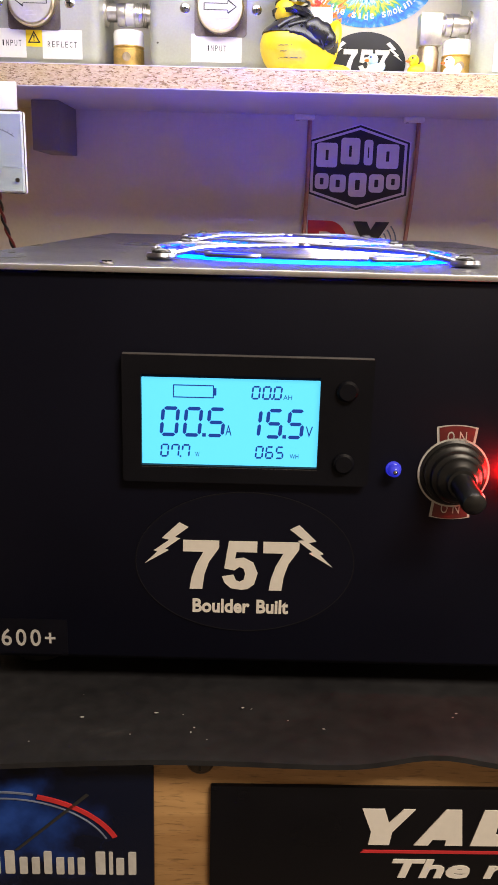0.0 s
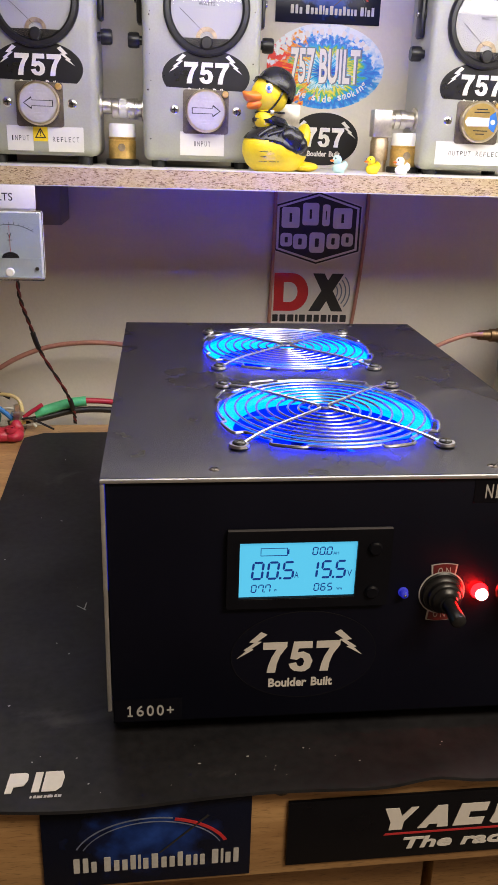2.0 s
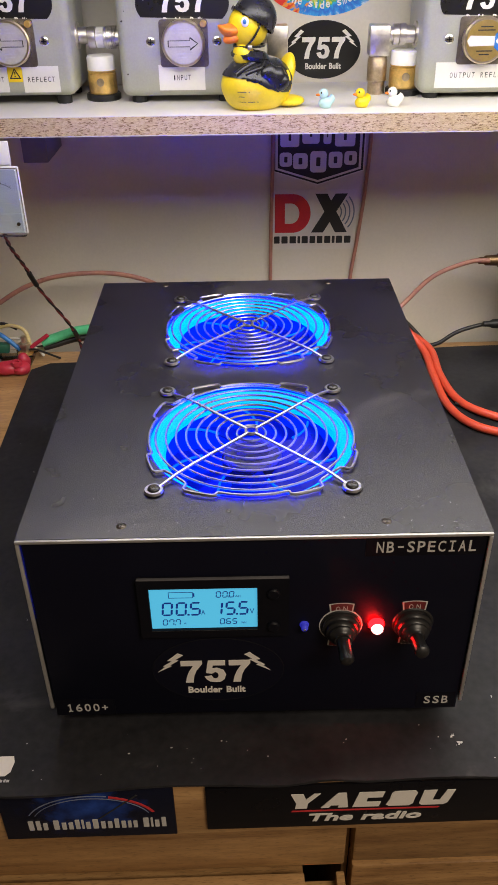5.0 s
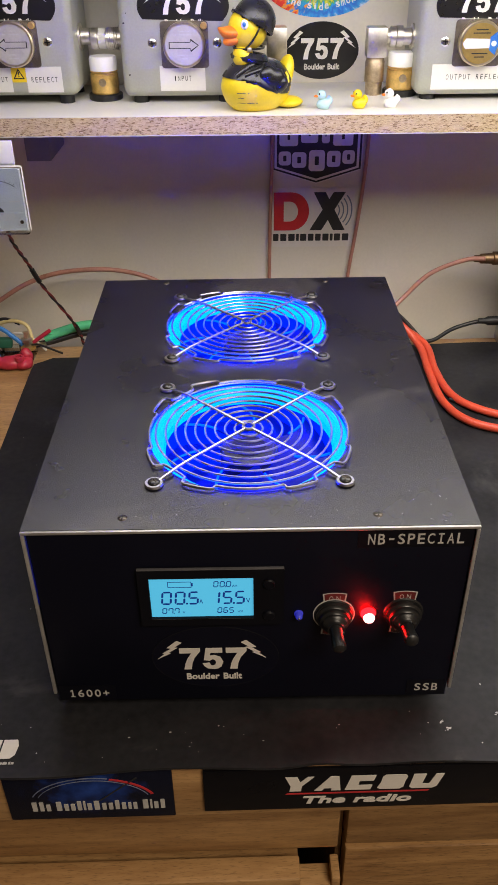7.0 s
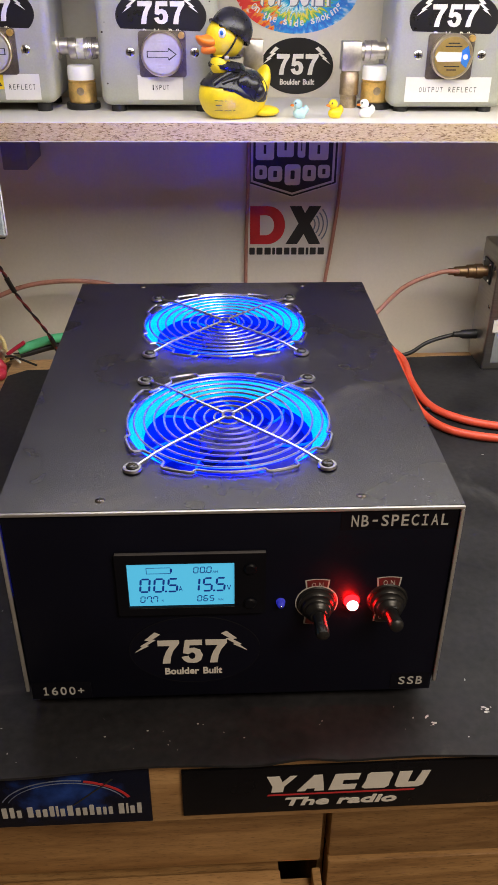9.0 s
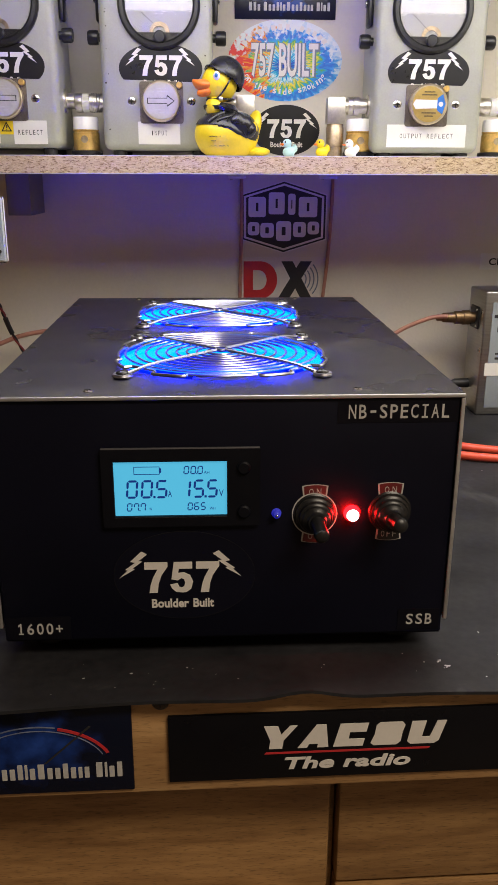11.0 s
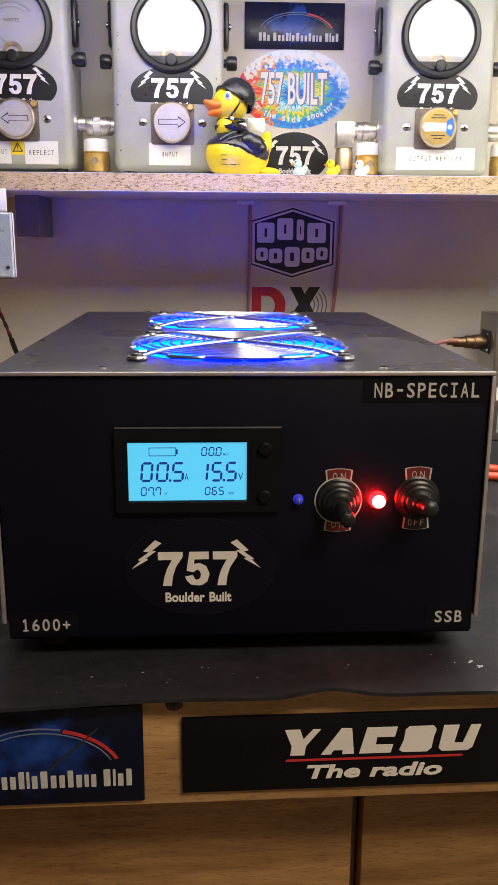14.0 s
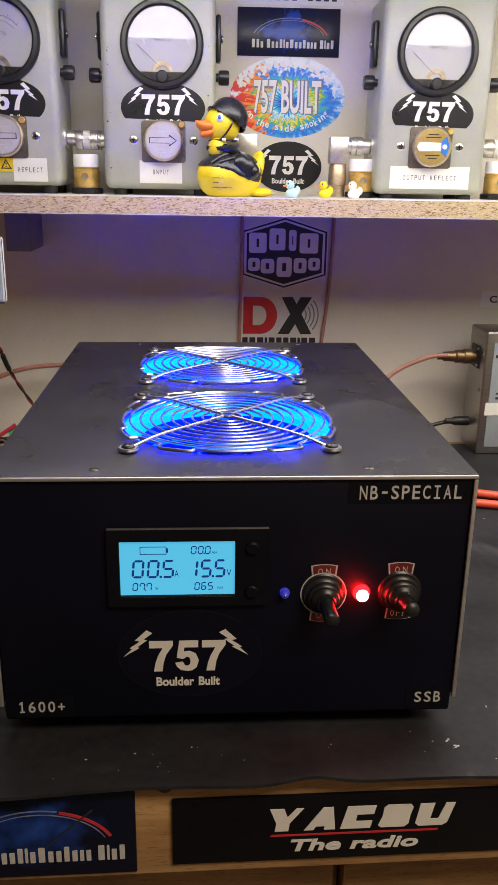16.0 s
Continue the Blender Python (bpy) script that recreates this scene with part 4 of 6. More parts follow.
# maker's mark and tape labels on the panel
badge = part("badge", facing(bm_poly(oval(0.0432, 0.0296, 64), 0.0003), -0.0250, 0.0, 0.9528 - AMP_Z), PANEL, amp, "black domed vinyl badge with a number")
part("rim", facing(bm_band(oval(0.0434, 0.0298, 64), oval(0.0431, 0.0295, 64), 0.0004), -0.0250, 0.0, 0.9528 - AMP_Z), RIM_GREY, badge)
digits_logo(badge, 0.0458, -0.00035, -0.0266, 0.9518 - AMP_Z)
for s, x0, x1, z0, z1, tx0, tx1, tz0, tz1 in (("1600+", -0.1363, -0.0965, 0.9103, 0.9260, -0.1302, -0.1006, 0.9138, 0.9215),
                                             ("NB-SPECIAL", 0.0658, 0.1370, 1.0496, 1.0635, 0.0713, 0.1322, 1.0522, 1.0606),
                                             ("SSB", 0.1090, 0.1355, 0.9115, 0.9262, 0.1137, 0.1318, 0.9153, 0.9228)):
    tape = part("tape_label", bm_box(x0, x1, -0.0003, 0.0, z0 - AMP_Z, z1 - AMP_Z), TAPE, amp, "black tape label with silver letters", 0)
    step = (tx1 - tx0) / len(s)
    for k, c in enumerate(s):
        wide = step * (0.72 if c not in "1I-" else (0.34 if c != "-" else 0.55))
        tall = (tz1 - tz0) * (1.0 if c not in "-+" else (0.16 if c == "-" else 0.62))
        if c == "1":
            w1, t1 = step * 0.085, tall / 2
            part("letter", facing(bm_poly([(-w1, -t1), (-w1 * 3, -t1), (-w1 * 3, -t1 * 0.76), (-w1, -t1 * 0.76), (-w1, t1 * 0.58), (-w1 * 3, t1 * 0.42), (-w1 * 3, t1 * 0.72), (-w1 * 0.6, t1), (w1, t1),
                                           (w1, -t1 * 0.76), (w1 * 3, -t1 * 0.76), (w1 * 3, -t1), (w1, -t1)][::-1], 0.0001), tx0 + step * (k + 0.5), -0.0003, (tz0 + tz1) / 2 - AMP_Z), INK_GREY, tape)
            continue
        if c == "I":
            k2 = step * 0.29
            bars = join(*(bm_poly([(x - sx, y - sy), (x + sx, y - sy), (x + sx, y + sy), (x - sx, y + sy)], 0.0001) for x, y, sx, sy in
                          ((0, 0, step * 0.075, tall * 0.4), (0, tall * 0.43, k2, tall * 0.07), (0, -tall * 0.43, k2, tall * 0.07))))
            part("letter", facing(bars, tx0 + step * (k + 0.5), -0.0003, (tz0 + tz1) / 2 - AMP_Z), INK_GREY, tape)
            continue
        part("letter", facing(bm_text(c, wide, tall, 0.0001, 0.012), tx0 + step * (k + 0.5), -0.0003, (tz0 + tz1) / 2 - AMP_Z), INK_GREY, tape)


def toggle(x, z, words, full, tilt=(22, 12)):
    """A bat-handle switch with a rubber boot over a lettered plate."""
    sw = part("toggle_switch", facing(bm_lathe([(0, 0), (0.0128, 0), (0.0132, 0.0006), (0.0122, 0.0014), (0.0, 0.0014)], 40), x, 0, z), BLACK, amp, "black rubber booted toggle switch")
    if full:
        part("plate_rim", facing(bm_band(oval(0.0138, 0.0138, 40), oval(0.0131, 0.0131, 40), 0.0005), x, -0.0002, z), INK_GREY, sw)
    for f, s in zip((1, -1), words):
        def flare(k):
            top = [(0.0079 * k * math.cos(radians(t)) / math.cos(radians(65)), 0.0016 + 0.0022 * k + 0.010 * (math.sin(radians(t)) - math.sin(radians(65)))) for t in range(65, 116, 10)]
            return [(px, f * py) for px, py in [(-0.0069 * k, -0.0052 * k), (0.0069 * k, -0.0052 * k)] + top][::f]
        part("plate", facing(bm_poly(flare(1.0), 0.0004), x, 0, z + f * 0.0142), INK_GREY, sw)
        part("plate_face", facing(bm_poly(flare(0.87), 0.0006), x, 0, z + f * 0.0142), INK_RED_DULL if s == "ON" else BLACK, sw)
        part("word", facing(bm_typed(s, 0.0092 if s == "ON" else 0.0105, 0.0040, 0.0002, 0.58), x, -0.0005, z + f * 0.0144), INK_GREY, sw)
    m = pose(x, -0.0012, z, 90, 0, 0)
    prof = [(0, 0), (0.0116, 0), (0.0119, 0.0010), (0.0117, 0.0030), (0.0106, 0.0036), (0.0101, 0.0042), (0.0103, 0.0052), (0.0098, 0.0064), (0.0086, 0.0070), (0.0082, 0.0077),
            (0.0084, 0.0086), (0.0078, 0.0098), (0.0064, 0.0106), (0.0056, 0.0118), (0.0053, 0.0128), (0, 0.0130)]
    part("boot", xf(bm_lathe(prof, 32), m), BLACK, sw)
    part("lever", xf(bm_lathe([(0, -0.002), (0.0044, -0.002), (0.0044, 0.002), (0.0041, 0.0050), (0.0043, 0.0105), (0.0046, 0.0135), (0.0042, 0.0155), (0.0028, 0.0168), (0, 0.0172)], 24), m @ pose(0, 0, 0.0112, tilt[0], tilt[1], 0)), BLACK, sw)


toggle(0.0540, 0.9925 - AMP_Z, ("ON", "ON"), True, (11, 5))
toggle(0.0996, 0.9933 - AMP_Z, ("ON", "OFF"), False, (-10, 3))


def lamp_dome(name, x, z, r, mat, label, core=None, size=0.5):
    o = part(name, facing(bm_lathe([(r * 1.25, 0), (r * 1.25, 0.0008), (r, 0.0010), (r, 0.0030)] + [(r * math.cos(radians(a)), 0.0030 + r * math.sin(radians(a))) for a in range(15, 90, 15)] + [(0, 0.0030 + r)], 24), x, 0, z), mat, amp, label)
    if core:
        part("chip", facing(bm_ball(r * size, r * size, r * 0.8), x, -0.0030 - r * 0.38, z), core, o)


lamp_dome("indicator_lamp", 0.0766, 0.9929 - AMP_Z, 0.0040, RED_LED, "lit red indicator lamp", RED_CORE, 0.95)
lamp_dome("indicator_lamp", 0.0309, 0.9935 - AMP_Z, 0.0024, BLUE_LED, "blue indicator lamp in a bright collar", SCREW_BRIGHT)

# ---- signs on the bench rail ----
sign = thing("club_sign", pose(0, -0.0302, 0, 0, 0, TURN), "glossy blue printed sign with a meter arc, on the bench rail", "sign")
part("board", bm_box(-0.1765, -0.0570, -0.0022, 0.0, 0.8255, 0.8862, 0.0006), SIGN_NAVY, sign)


def arc(parent, cx, cz, rx, rz, a0, a1, w, y, mat, name="arc"):
    o, i = oval(rx, rz, 30, a0, a1), oval(rx - w, rz - w, 30, a0, a1)
    part(name, facing(bm_poly(o + i[::-1], 0.0004), cx, y, cz), mat, parent)


def club_print(parent, x0, x1, z0, z1, y):
    """Meter arc, needle and a line of plain bars, for a sign of that extent."""
    w, h = x1 - x0, z1 - z0
    cx = x0 + w * 0.52
    arc(parent, cx, z0 + h * 0.30, w * 0.385, h * 0.50, 75, 160, 0.006 * w, y, INK_DIM)
    arc(parent, cx, z0 + h * 0.30, w * 0.385, h * 0.50, 20, 73, 0.016 * w, y, INK_RED)
    arc(parent, cx, z0 + h * 0.30, w * 0.350, h * 0.452, 20, 160, 0.004 * w, y, INK_DIM)
    part("needle", facing(bm_poly([(0, 0), (0.012 * w, 0), (w * 0.245, h * 0.42), (w * 0.235, h * 0.43)], 0.0004), cx + 0.03 * w, y, z0 + h * 0.36), INK_BLACK, parent)
    x = x0 + w * 0.135
    for k, bw in enumerate((3, 2.6, 2.6, 0, 3.2, 2.6, 2.6, 2.6, 1.4, 2.6, 3.2, 2.6, 2.6, 2.6, 2.6, 2, 2.4, 0, 3.2, 1.3, 2.6, 2.6)):
        bw = bw * w * 0.0152 if bw else 0
        if bw:
            tall = h * (0.190 if k in (0, 4, 10, 18, 1, 7, 8, 13, 19, 21) else 0.140)
            part("print", facing(bm_poly(rrect(bw * 0.64, tall * 0.92, 0.0004, 2), 0.0004), x + bw / 2, y, z0 + h * 0.17 + tall / 2), INK_GREY, parent)
        x += bw or w * 0.02


club_print(sign, -0.1765, -0.0570, 0.8255, 0.8862, -0.0022)

sign2 = thing("radio_sign", pose(0, -0.0302, 0, 0, 0, TURN), "long glossy black sign with slanted white letters and red line", "sign")
part("board", bm_box(-0.0355, 0.1890, -0.0024, 0.0, 0.8297, 0.8775, 0.0006), SIGN_BLACK, sign2)
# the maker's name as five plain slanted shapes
for x0, x1 in ((0.0215, 0.0435), (0.0445, 0.0650), (0.0665, 0.0875), (0.0895, 0.1105), (0.1120, 0.1362)):
    w, h = x1 - x0, 0.0165
    k = round((x0 - 0.0215) / 0.0225)
    base = [[(0, 1), (0.42, 1), (0.56, 0.62), (0.78, 1), (1, 1), (0.66, 0.36), (0.66, 0), (0.26, 0), (0.26, 0.36)],
            [(0, 0), (0.30, 0), (0.36, 0.16), (0.64, 0.16), (0.64, 0), (1, 0), (0.80, 1), (0.48, 1)],
            [(0, 0), (0.94, 0), (0.97, 0.32), (0.45, 0.32), (0.45, 0.62), (0.97, 0.62), (1, 1), (0.10, 1)],
            [(0, 0.10), (0.12, 0), (0.84, 0), (0.96, 0.14), (0.96, 0.55), (1, 0.86), (0.90, 1), (0.18, 1), (0.08, 0.88), (0.08, 0.48)],
            [(0.04, 1), (0.44, 1), (0.40, 0.30), (0.62, 0.30), (0.74, 1), (1, 1), (0.90, 0.12), (0.78, 0), (0.12, 0), (0.02, 0.12)]][min(k, 4)]
    part("shape", facing(bm_poly([(px * w * 0.93 + 0.0022 * py, py * h) for px, py in base], 0.0004), x0 - 0.001, -0.0024, 0.8520), INK_WHITE, sign2)
part("red_line", facing(bm_poly([(0, 0), (0.1025, 0), (0.1035, 0.0012), (0.001, 0.0012)], 0.0004), 0.0230, -0.0024, 0.8482), INK_RED, sign2)
part("word", facing(bm_text("The radio", 0.0790, 0.0088, 0.0004, 0.03, 0.18), 0.0752, -0.0024, 0.8408), INK_WHITE, sign2)

# ---- shelves ----
shelf = thing("wall_shelf", pose(0, 0, 0), "white faced chipboard shelf with a raw front edge, on the wall", "shelf")
part("core", bm_box(-0.85, 0.95, 0.4692, WALL_Y - 0.001, 1.1880, 1.2052, 0.0004), CHIP, shelf, "raw chipboard core", 0)
part("top_face", bm_box(-0.85, 0.95, 0.4690, WALL_Y - 0.001, 1.2053, SHELF), MELAMINE, shelf, "white melamine face", 0)
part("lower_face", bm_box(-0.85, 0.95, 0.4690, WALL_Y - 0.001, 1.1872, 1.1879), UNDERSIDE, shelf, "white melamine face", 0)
part("side_support", bm_box(-0.2520, -0.2245, 0.5600, WALL_Y - 0.001, 1.1400, 1.1870, 0.0008), SUPPORT, shelf, "white board standing under the shelf")
upper = thing("upper_shelf", pose(0, 0, 0), "white melamine upper shelf with a light bar beneath", "shelf")
part("board", bm_box(-0.85, 1.05, 0.055, WALL_Y - 0.001, 1.441, 1.459, 0.0005), MELAMINE, upper, "", 0)
bar = thing("light_bar", pose(0.33, 0.23, 1.441), "wide white light panel under the upper shelf", "lamp")
part("housing", bm_box(-0.57, 0.57, -0.160, 0.160, -0.0105, 0.0, 0.001), CAP_WHITE, bar)
# Housing for the added room light, out of view.
dome = thing("assumed_ceiling_lamp", pose(0.74, -1.02, 2.45), "square white ceiling lamp, unseen, added for warm room light", "lamp")
part("housing", bm_box(-0.48, 0.48, -0.24, 0.24, -0.08, 0.0, 0.004), CAP_WHITE, dome)


# ---- wattmeters on the shelf ----
def wattmeter(x, y, dz, cx, labels, element):
    """Portable wattmeter; base at the middle of its front lower edge."""
    W, H, D = 0.1225, 0.2075, 0.088
    w = thing("wattmeter", pose(x, y, SHELF + dz), "grey green metal wattmeter with a round dial, standing on the shelf", "wattmeter", "wattmeters on the shelf")
    body = bm_box(-W / 2, W / 2, 0, D, 0.0065, 0.2125, 0.0085, 4)
    part("case", body, CASE, w)
    for fx in (-0.045, 0.045):
        for fyy in (0.015, 0.072):
            part("foot", move(bm_cyl(0.008, 0.008 + dz, 14), fx, fyy, -dz), BLACK_DULL, w)
    cz, R = 0.1530, 0.0440
    part("bezel", facing(bm_lathe([(R - 0.0078, 0.0), (R - 0.0078, 0.0040), (R - 0.0058, 0.0066), (R - 0.0022, 0.0064), (R, 0.0035), (R, -0.001), (R - 0.0078, -0.001)], 56), cx, 0, cz), BLACK, w)
    dial = part("dial", facing(bm_cyl(R - 0.0079, 0.0010, 56), cx, 0, cz), DIAL, w)
    for rr, th in ((0.0270, 0.0004), (0.0225, 0.0003)):
        o = oval(rr, rr, 30, 40, 140)
        i = oval(rr - th, rr - th, 30, 40, 140)
        part("scale_arc", facing(bm_poly(o + i[::-1], 0.0001), cx, -0.0011, cz - 0.005), INK_BLACK, dial)
    for k in range(13):
        a = radians(42 + 96 * k / 12)
        c, s = math.cos(a), math.sin(a)
        ln = 0.0032 if k % 3 == 0 else 0.0018
        part("tick", facing(bm_poly([(0.027 * c - 0.0002 * s, 0.027 * s + 0.0002 * c), (0.027 * c + 0.0002 * s, 0.027 * s - 0.0002 * c),
                                     ((0.027 + ln) * c + 0.0002 * s, (0.027 + ln) * s - 0.0002 * c), ((0.027 + ln) * c - 0.0002 * s, (0.027 + ln) * s + 0.0002 * c)], 0.0001), cx, -0.0011, cz - 0.005), INK_BLACK, dial)
    for k in range(4):
        a = radians(54 + 24 * k)
        part("mark", facing(bm_poly(rrect(0.0030, 0.0024, 0.0003, 1), 0.0001), cx + 0.0245 * math.cos(a), -0.0011, cz - 0.005 + 0.0247 * math.sin(a)), INK_GREY, dial)
    part("word", facing(bm_text("WATTS", 0.0170, 0.0036, 0.0001, 0.0), cx, -0.0011, cz + 0.0045), INK_BLACK, dial)
    part("small_print", facing(bm_poly(rrect(0.020, 0.0009, 0.0002, 1), 0.0001), cx, -0.0011, cz - 0.0010), INK_GREY, dial)
    part("pointer", facing(bm_poly([(-0.0002, 0), (0.0002, 0), (-0.0248, 0.0222), (-0.0252, 0.0218)], 0.0001), cx - 0.002, -0.0022, cz - 0.0225), INK_BLACK, dial)
    low = oval(R - 0.0080, R - 0.0080, 24, 229, 311)
    part("movement_cover", facing(bm_poly(low, 0.0034), cx, 0, cz), BLACK, dial)
    part("movement", facing(bm_band(oval(0.0108, 0.0105, 20, 0, 180), oval(0.0068, 0.0062, 20, 0, 180), 0.0022), cx, 0, cz - 0.0270), BRASS_OLD, dial, "brass movement bridge")
    part("zero_screw", facing(bm_lathe([(0, 0), (0.0062, 0), (0.0062, 0.0030), (0.0050, 0.0042), (0, 0.0044)], 24), cx, -0.0046, cz - 0.0318), BLACK, dial)
    part("glass", facing(bm_cyl(R - 0.0080, 0.0006, 48), cx, -0.0040, cz), GLASS, w, "clear dial glass").visible_shadow = False
    # number sticker with a flat foot
    st = [(0.0455 * math.cos(radians(a)), 0.0255 * math.sin(radians(a))) for a in range(-32, 213, 7)]
    decal = part("sticker", facing(bm_poly(st, 0.0003), cx, 0, 0.0905), STICKER, w, "black vinyl sticker with a number")
    digits_logo(decal, 0.0465, -0.00035, cx + 0.0005, 0.0935, True, True, 0.47)
    # plug-in element
    ez = 0.0570
    sock = part("element_socket", facing(bm_poly(rrect(0.0480, 0.0430, 0.003, 3), 0.0012), cx, 0, ez - 0.001), SOCKET, w, "dull metal socket plate")
    el = part("element", facing(bm_lathe([(0, 0), (0.0205, 0), (0.0213, 0.003), (0.0213, 0.0095), (0.0200, 0.0108), (0, 0.0108)], 40), cx, -0.0012, ez), PALE_BRASS, w, "round plug-in metal element")
    part("element_label", facing(bm_cyl(0.0185, 0.0003, 40), cx, -0.0120, ez), element[0], el)
    f = element[1]
    if element[2]:
        part("tag_strip", facing(bm_poly([(-0.0180, 0.0), (-0.0150, -0.0048), (0.0090, -0.0042), (0.0090, 0.0042), (-0.0150, 0.0048)], 0.0002), cx, -0.0123, ez), PAPER, el)
        part("tag_spot", facing(bm_poly(oval(0.0026, 0.0026, 16), 0.0005), cx + 0.0130, -0.0123, ez), PAPER, el)
        part("tag_edge", facing(bm_poly([(0.0090, -0.0060), (0.0150, -0.0105), (0.0183, 0.0), (0.0150, 0.0105), (0.0090, 0.0060)], 0.0003), cx, -0.0123, ez), BLUE_TAG, el)
    else:
        arrow = [(-0.0150, -0.0030), (0.0070, -0.0030), (0.0070, -0.0060), (0.0150, 0), (0.0070, 0.0060), (0.0070, 0.0030), (-0.0150, 0.0030)]
        inner = [(x * 0.93 - 0.0001, y * 0.80) for x, y in arrow]
        part("arrow", facing(bm_band([(f * x, y) for x, y in arrow], [(f * x, y) for x, y in inner], 0.0002), cx, -0.0123, ez), INK_BLACK, el)
    for dz, ww in ((0.0125, 0.012), (0.0095, 0.017), (-0.0090, 0.016), (-0.0122, 0.010)):
        part("print", facing(bm_poly(rrect(ww, 0.0010, 0.0002, 1), 0.0002), cx, -0.0123, ez + dz), INK_BLACK if element[2] else INK_GREY, el)
    part("catch", facing(bm_cyl(0.0033, 0.006, 16, 0.0006), cx + 0.0200, -0.001, ez + 0.0165), BRASS, w)
    for sx in (-0.0328, 0.0328):
        m = pose(cx + sx, 0, ez + 0.0005, 90, 0, 0)
        wood_screw_head("screw", w, m, 0.0046, SCREW_BRIGHT, "bright cross-head screw")
    for s, lx0, lx1, lz0, lz1, tw in labels:
        if s == "!":
            t = part("warning_label", bm_box(lx0, lx1, -0.0004, 0, lz0, lz1), WARN, w, "yellow warning label", 0)
            c = ((lx0 + lx1) / 2, (lz0 + lz1) / 2)
            k = (lx1 - lx0) * 0.40
            part("triangle", facing(bm_band([(-k, -k * 0.8), (k, -k * 0.8), (0, k * 0.95)], [(-k * 0.68, -k * 0.62), (k * 0.68, -k * 0.62), (0, k * 0.60)], 0.0002), c[0], -0.0004, c[1]), INK_BLACK, t)
            part("mark", facing(bm_text("!", k * 0.22, k * 0.85, 0.0002, 0.01), c[0], -0.0004, c[1] - k * 0.06), INK_BLACK, t)
            continue
        t = part("paper_label", bm_box(lx0, lx1, -0.0004, 0, lz0, lz1), PAPER, w, "white paper label", 0)
        part("word", facing(bm_typed(s, tw, 0.0050, 0.0001), (lx0 + lx1) / 2, -0.0004, (lz0 + lz1) / 2), INK_BLACK, t)
    # strap hardware, side knobs and sockets
    for f in (-1, 1):
        m = pose(f * W / 2, 0.036, 0.164, 0, 90 * f, 0)
        st = part("handle_mount", xf(join(bm_box(-0.024, 0.024, -0.010, 0.010, 0, 0.006, 0.003), bm_ball(0.010, 0.010, 0.007)), m), BLACK, w, "black handle mount")
        part("screw", xf(bm_cyl(0.004, 0.002, 14, 0.0005), m @ pose(0, 0, 0.0065)), SCREW_BRIGHT, st)
        m = pose(f * W / 2, 0.024, 0.124, 0, 90 * f, 0)
        kn = part("terminal_knob", xf(bm_lathe([(0, 0), (0.0045, 0), (0.0045, 0.003), (0.0072, 0.0035), (0.0078, 0.006), (0.0078, 0.013), (0.0066, 0.015), (0, 0.015)], 12), m), BLACK, w, "black fluted knob")
        m = pose(f * W / 2, 0.036, 0.058, 0, 90 * f, 0)
        part("socket", xf(join(bm_cyl(0.0125, 0.002, 20), move(bm_cyl(0.0082, 0.010, 24, 0.0008), 0, 0, 0.002)), m), NICKEL, w, "nickel coaxial socket")
    return w


FRONT = 0.527
wattmeter(-0.2385, FRONT, 0.0020, 0.0022, (("INPUT", -0.0330, -0.0065, 0.0110, 0.0355, 0.0195), ("!", -0.0062, 0.0085, 0.0205, 0.0360, 0), ("REFLECT", 0.0088, 0.0455, 0.0105, 0.0350, 0.0285)), (ELEMENT_GREY, -1, False))
worn = wattmeter(-0.0697, FRONT, 0.0, 0.0045, (("INPUT", -0.0223, 0.0242, 0.0128, 0.0365, 0.0190),), (ELEMENT_GREY, 1, False))
chips = bmesh.new()
rnd = random.Random(12)
for k in range(34):
    if k < 20:
        x, z = rnd.uniform(-0.056, 0.056), rnd.uniform(0.2035, 0.2085)
    else:
        x, z = rnd.choice((-1, 1)) * rnd.uniform(0.0525, 0.0562), rnd.uniform(0.02, 0.20)
    q = rnd.uniform(0.0004, 0.0011)
    edge = max(0.0, max(abs(x) - 0.0528, z - 0.2040))
    vs = [(x + q * rnd.uniform(0.6, 1.5) * math.cos(t), 0.0085 - math.sqrt(max(0, 0.0085 ** 2 - edge ** 2)) - 0.0002, z + q * math.sin(t)) for t in (5.5, 4.2, 3.0, 1.8, 0.6)]
    chips.faces.new([chips.verts.new(c) for c in vs])
tagged(part("paint_chip", chips, SCREW, worn, "dark chips in the paint", 0), kind="stuff")
wattmeter(0.2322, FRONT + 0.002, -0.0015, -0.0018, (("OUTPUT REFLECT", -0.0450, 0.0450, 0.0125, 0.0365, 0.0620),), (GOLD_TAG, 1, True))


# ---- dummy loads and connectors between the meters ----
def capped_load(x, y, r):
    t = thing("dummy_load", pose(x, y, SHELF), "short brass load with a white plastic cap, on the shelf", "connector", "brass loads on the shelf")
    part("foot", bm_cyl(r * 1.22, 0.0065, 28, 0.001), BLACK, t, "black round foot")
    part("barrel", move(bm_lathe([(0, 0), (r * 0.97, 0), (r, 0.001), (r, 0.019), (r * 0.94, 0.0195), (r * 0.94, 0.021), (r, 0.0215), (r, 0.0225), (0, 0.0225)], 32), 0, 0, 0.0065), BRASS, t, "brass barrel")
    part("cap", move(bm_lathe([(0, 0), (r * 0.98, 0), (r * 0.98, 0.0115), (r * 0.90, 0.0135), (0, 0.0135)], 32), 0, 0, 0.0290), CAP_WHITE, t, "white plastic cap")
    part("stamp", xf(bm_cyl(r * 0.27, 0.0006, 18, 0.0002), pose(0, -r, 0.0185, 90, 0, 0)), BRASS_OLD, t)


capped_load(-0.1545, 0.557, 0.0147)
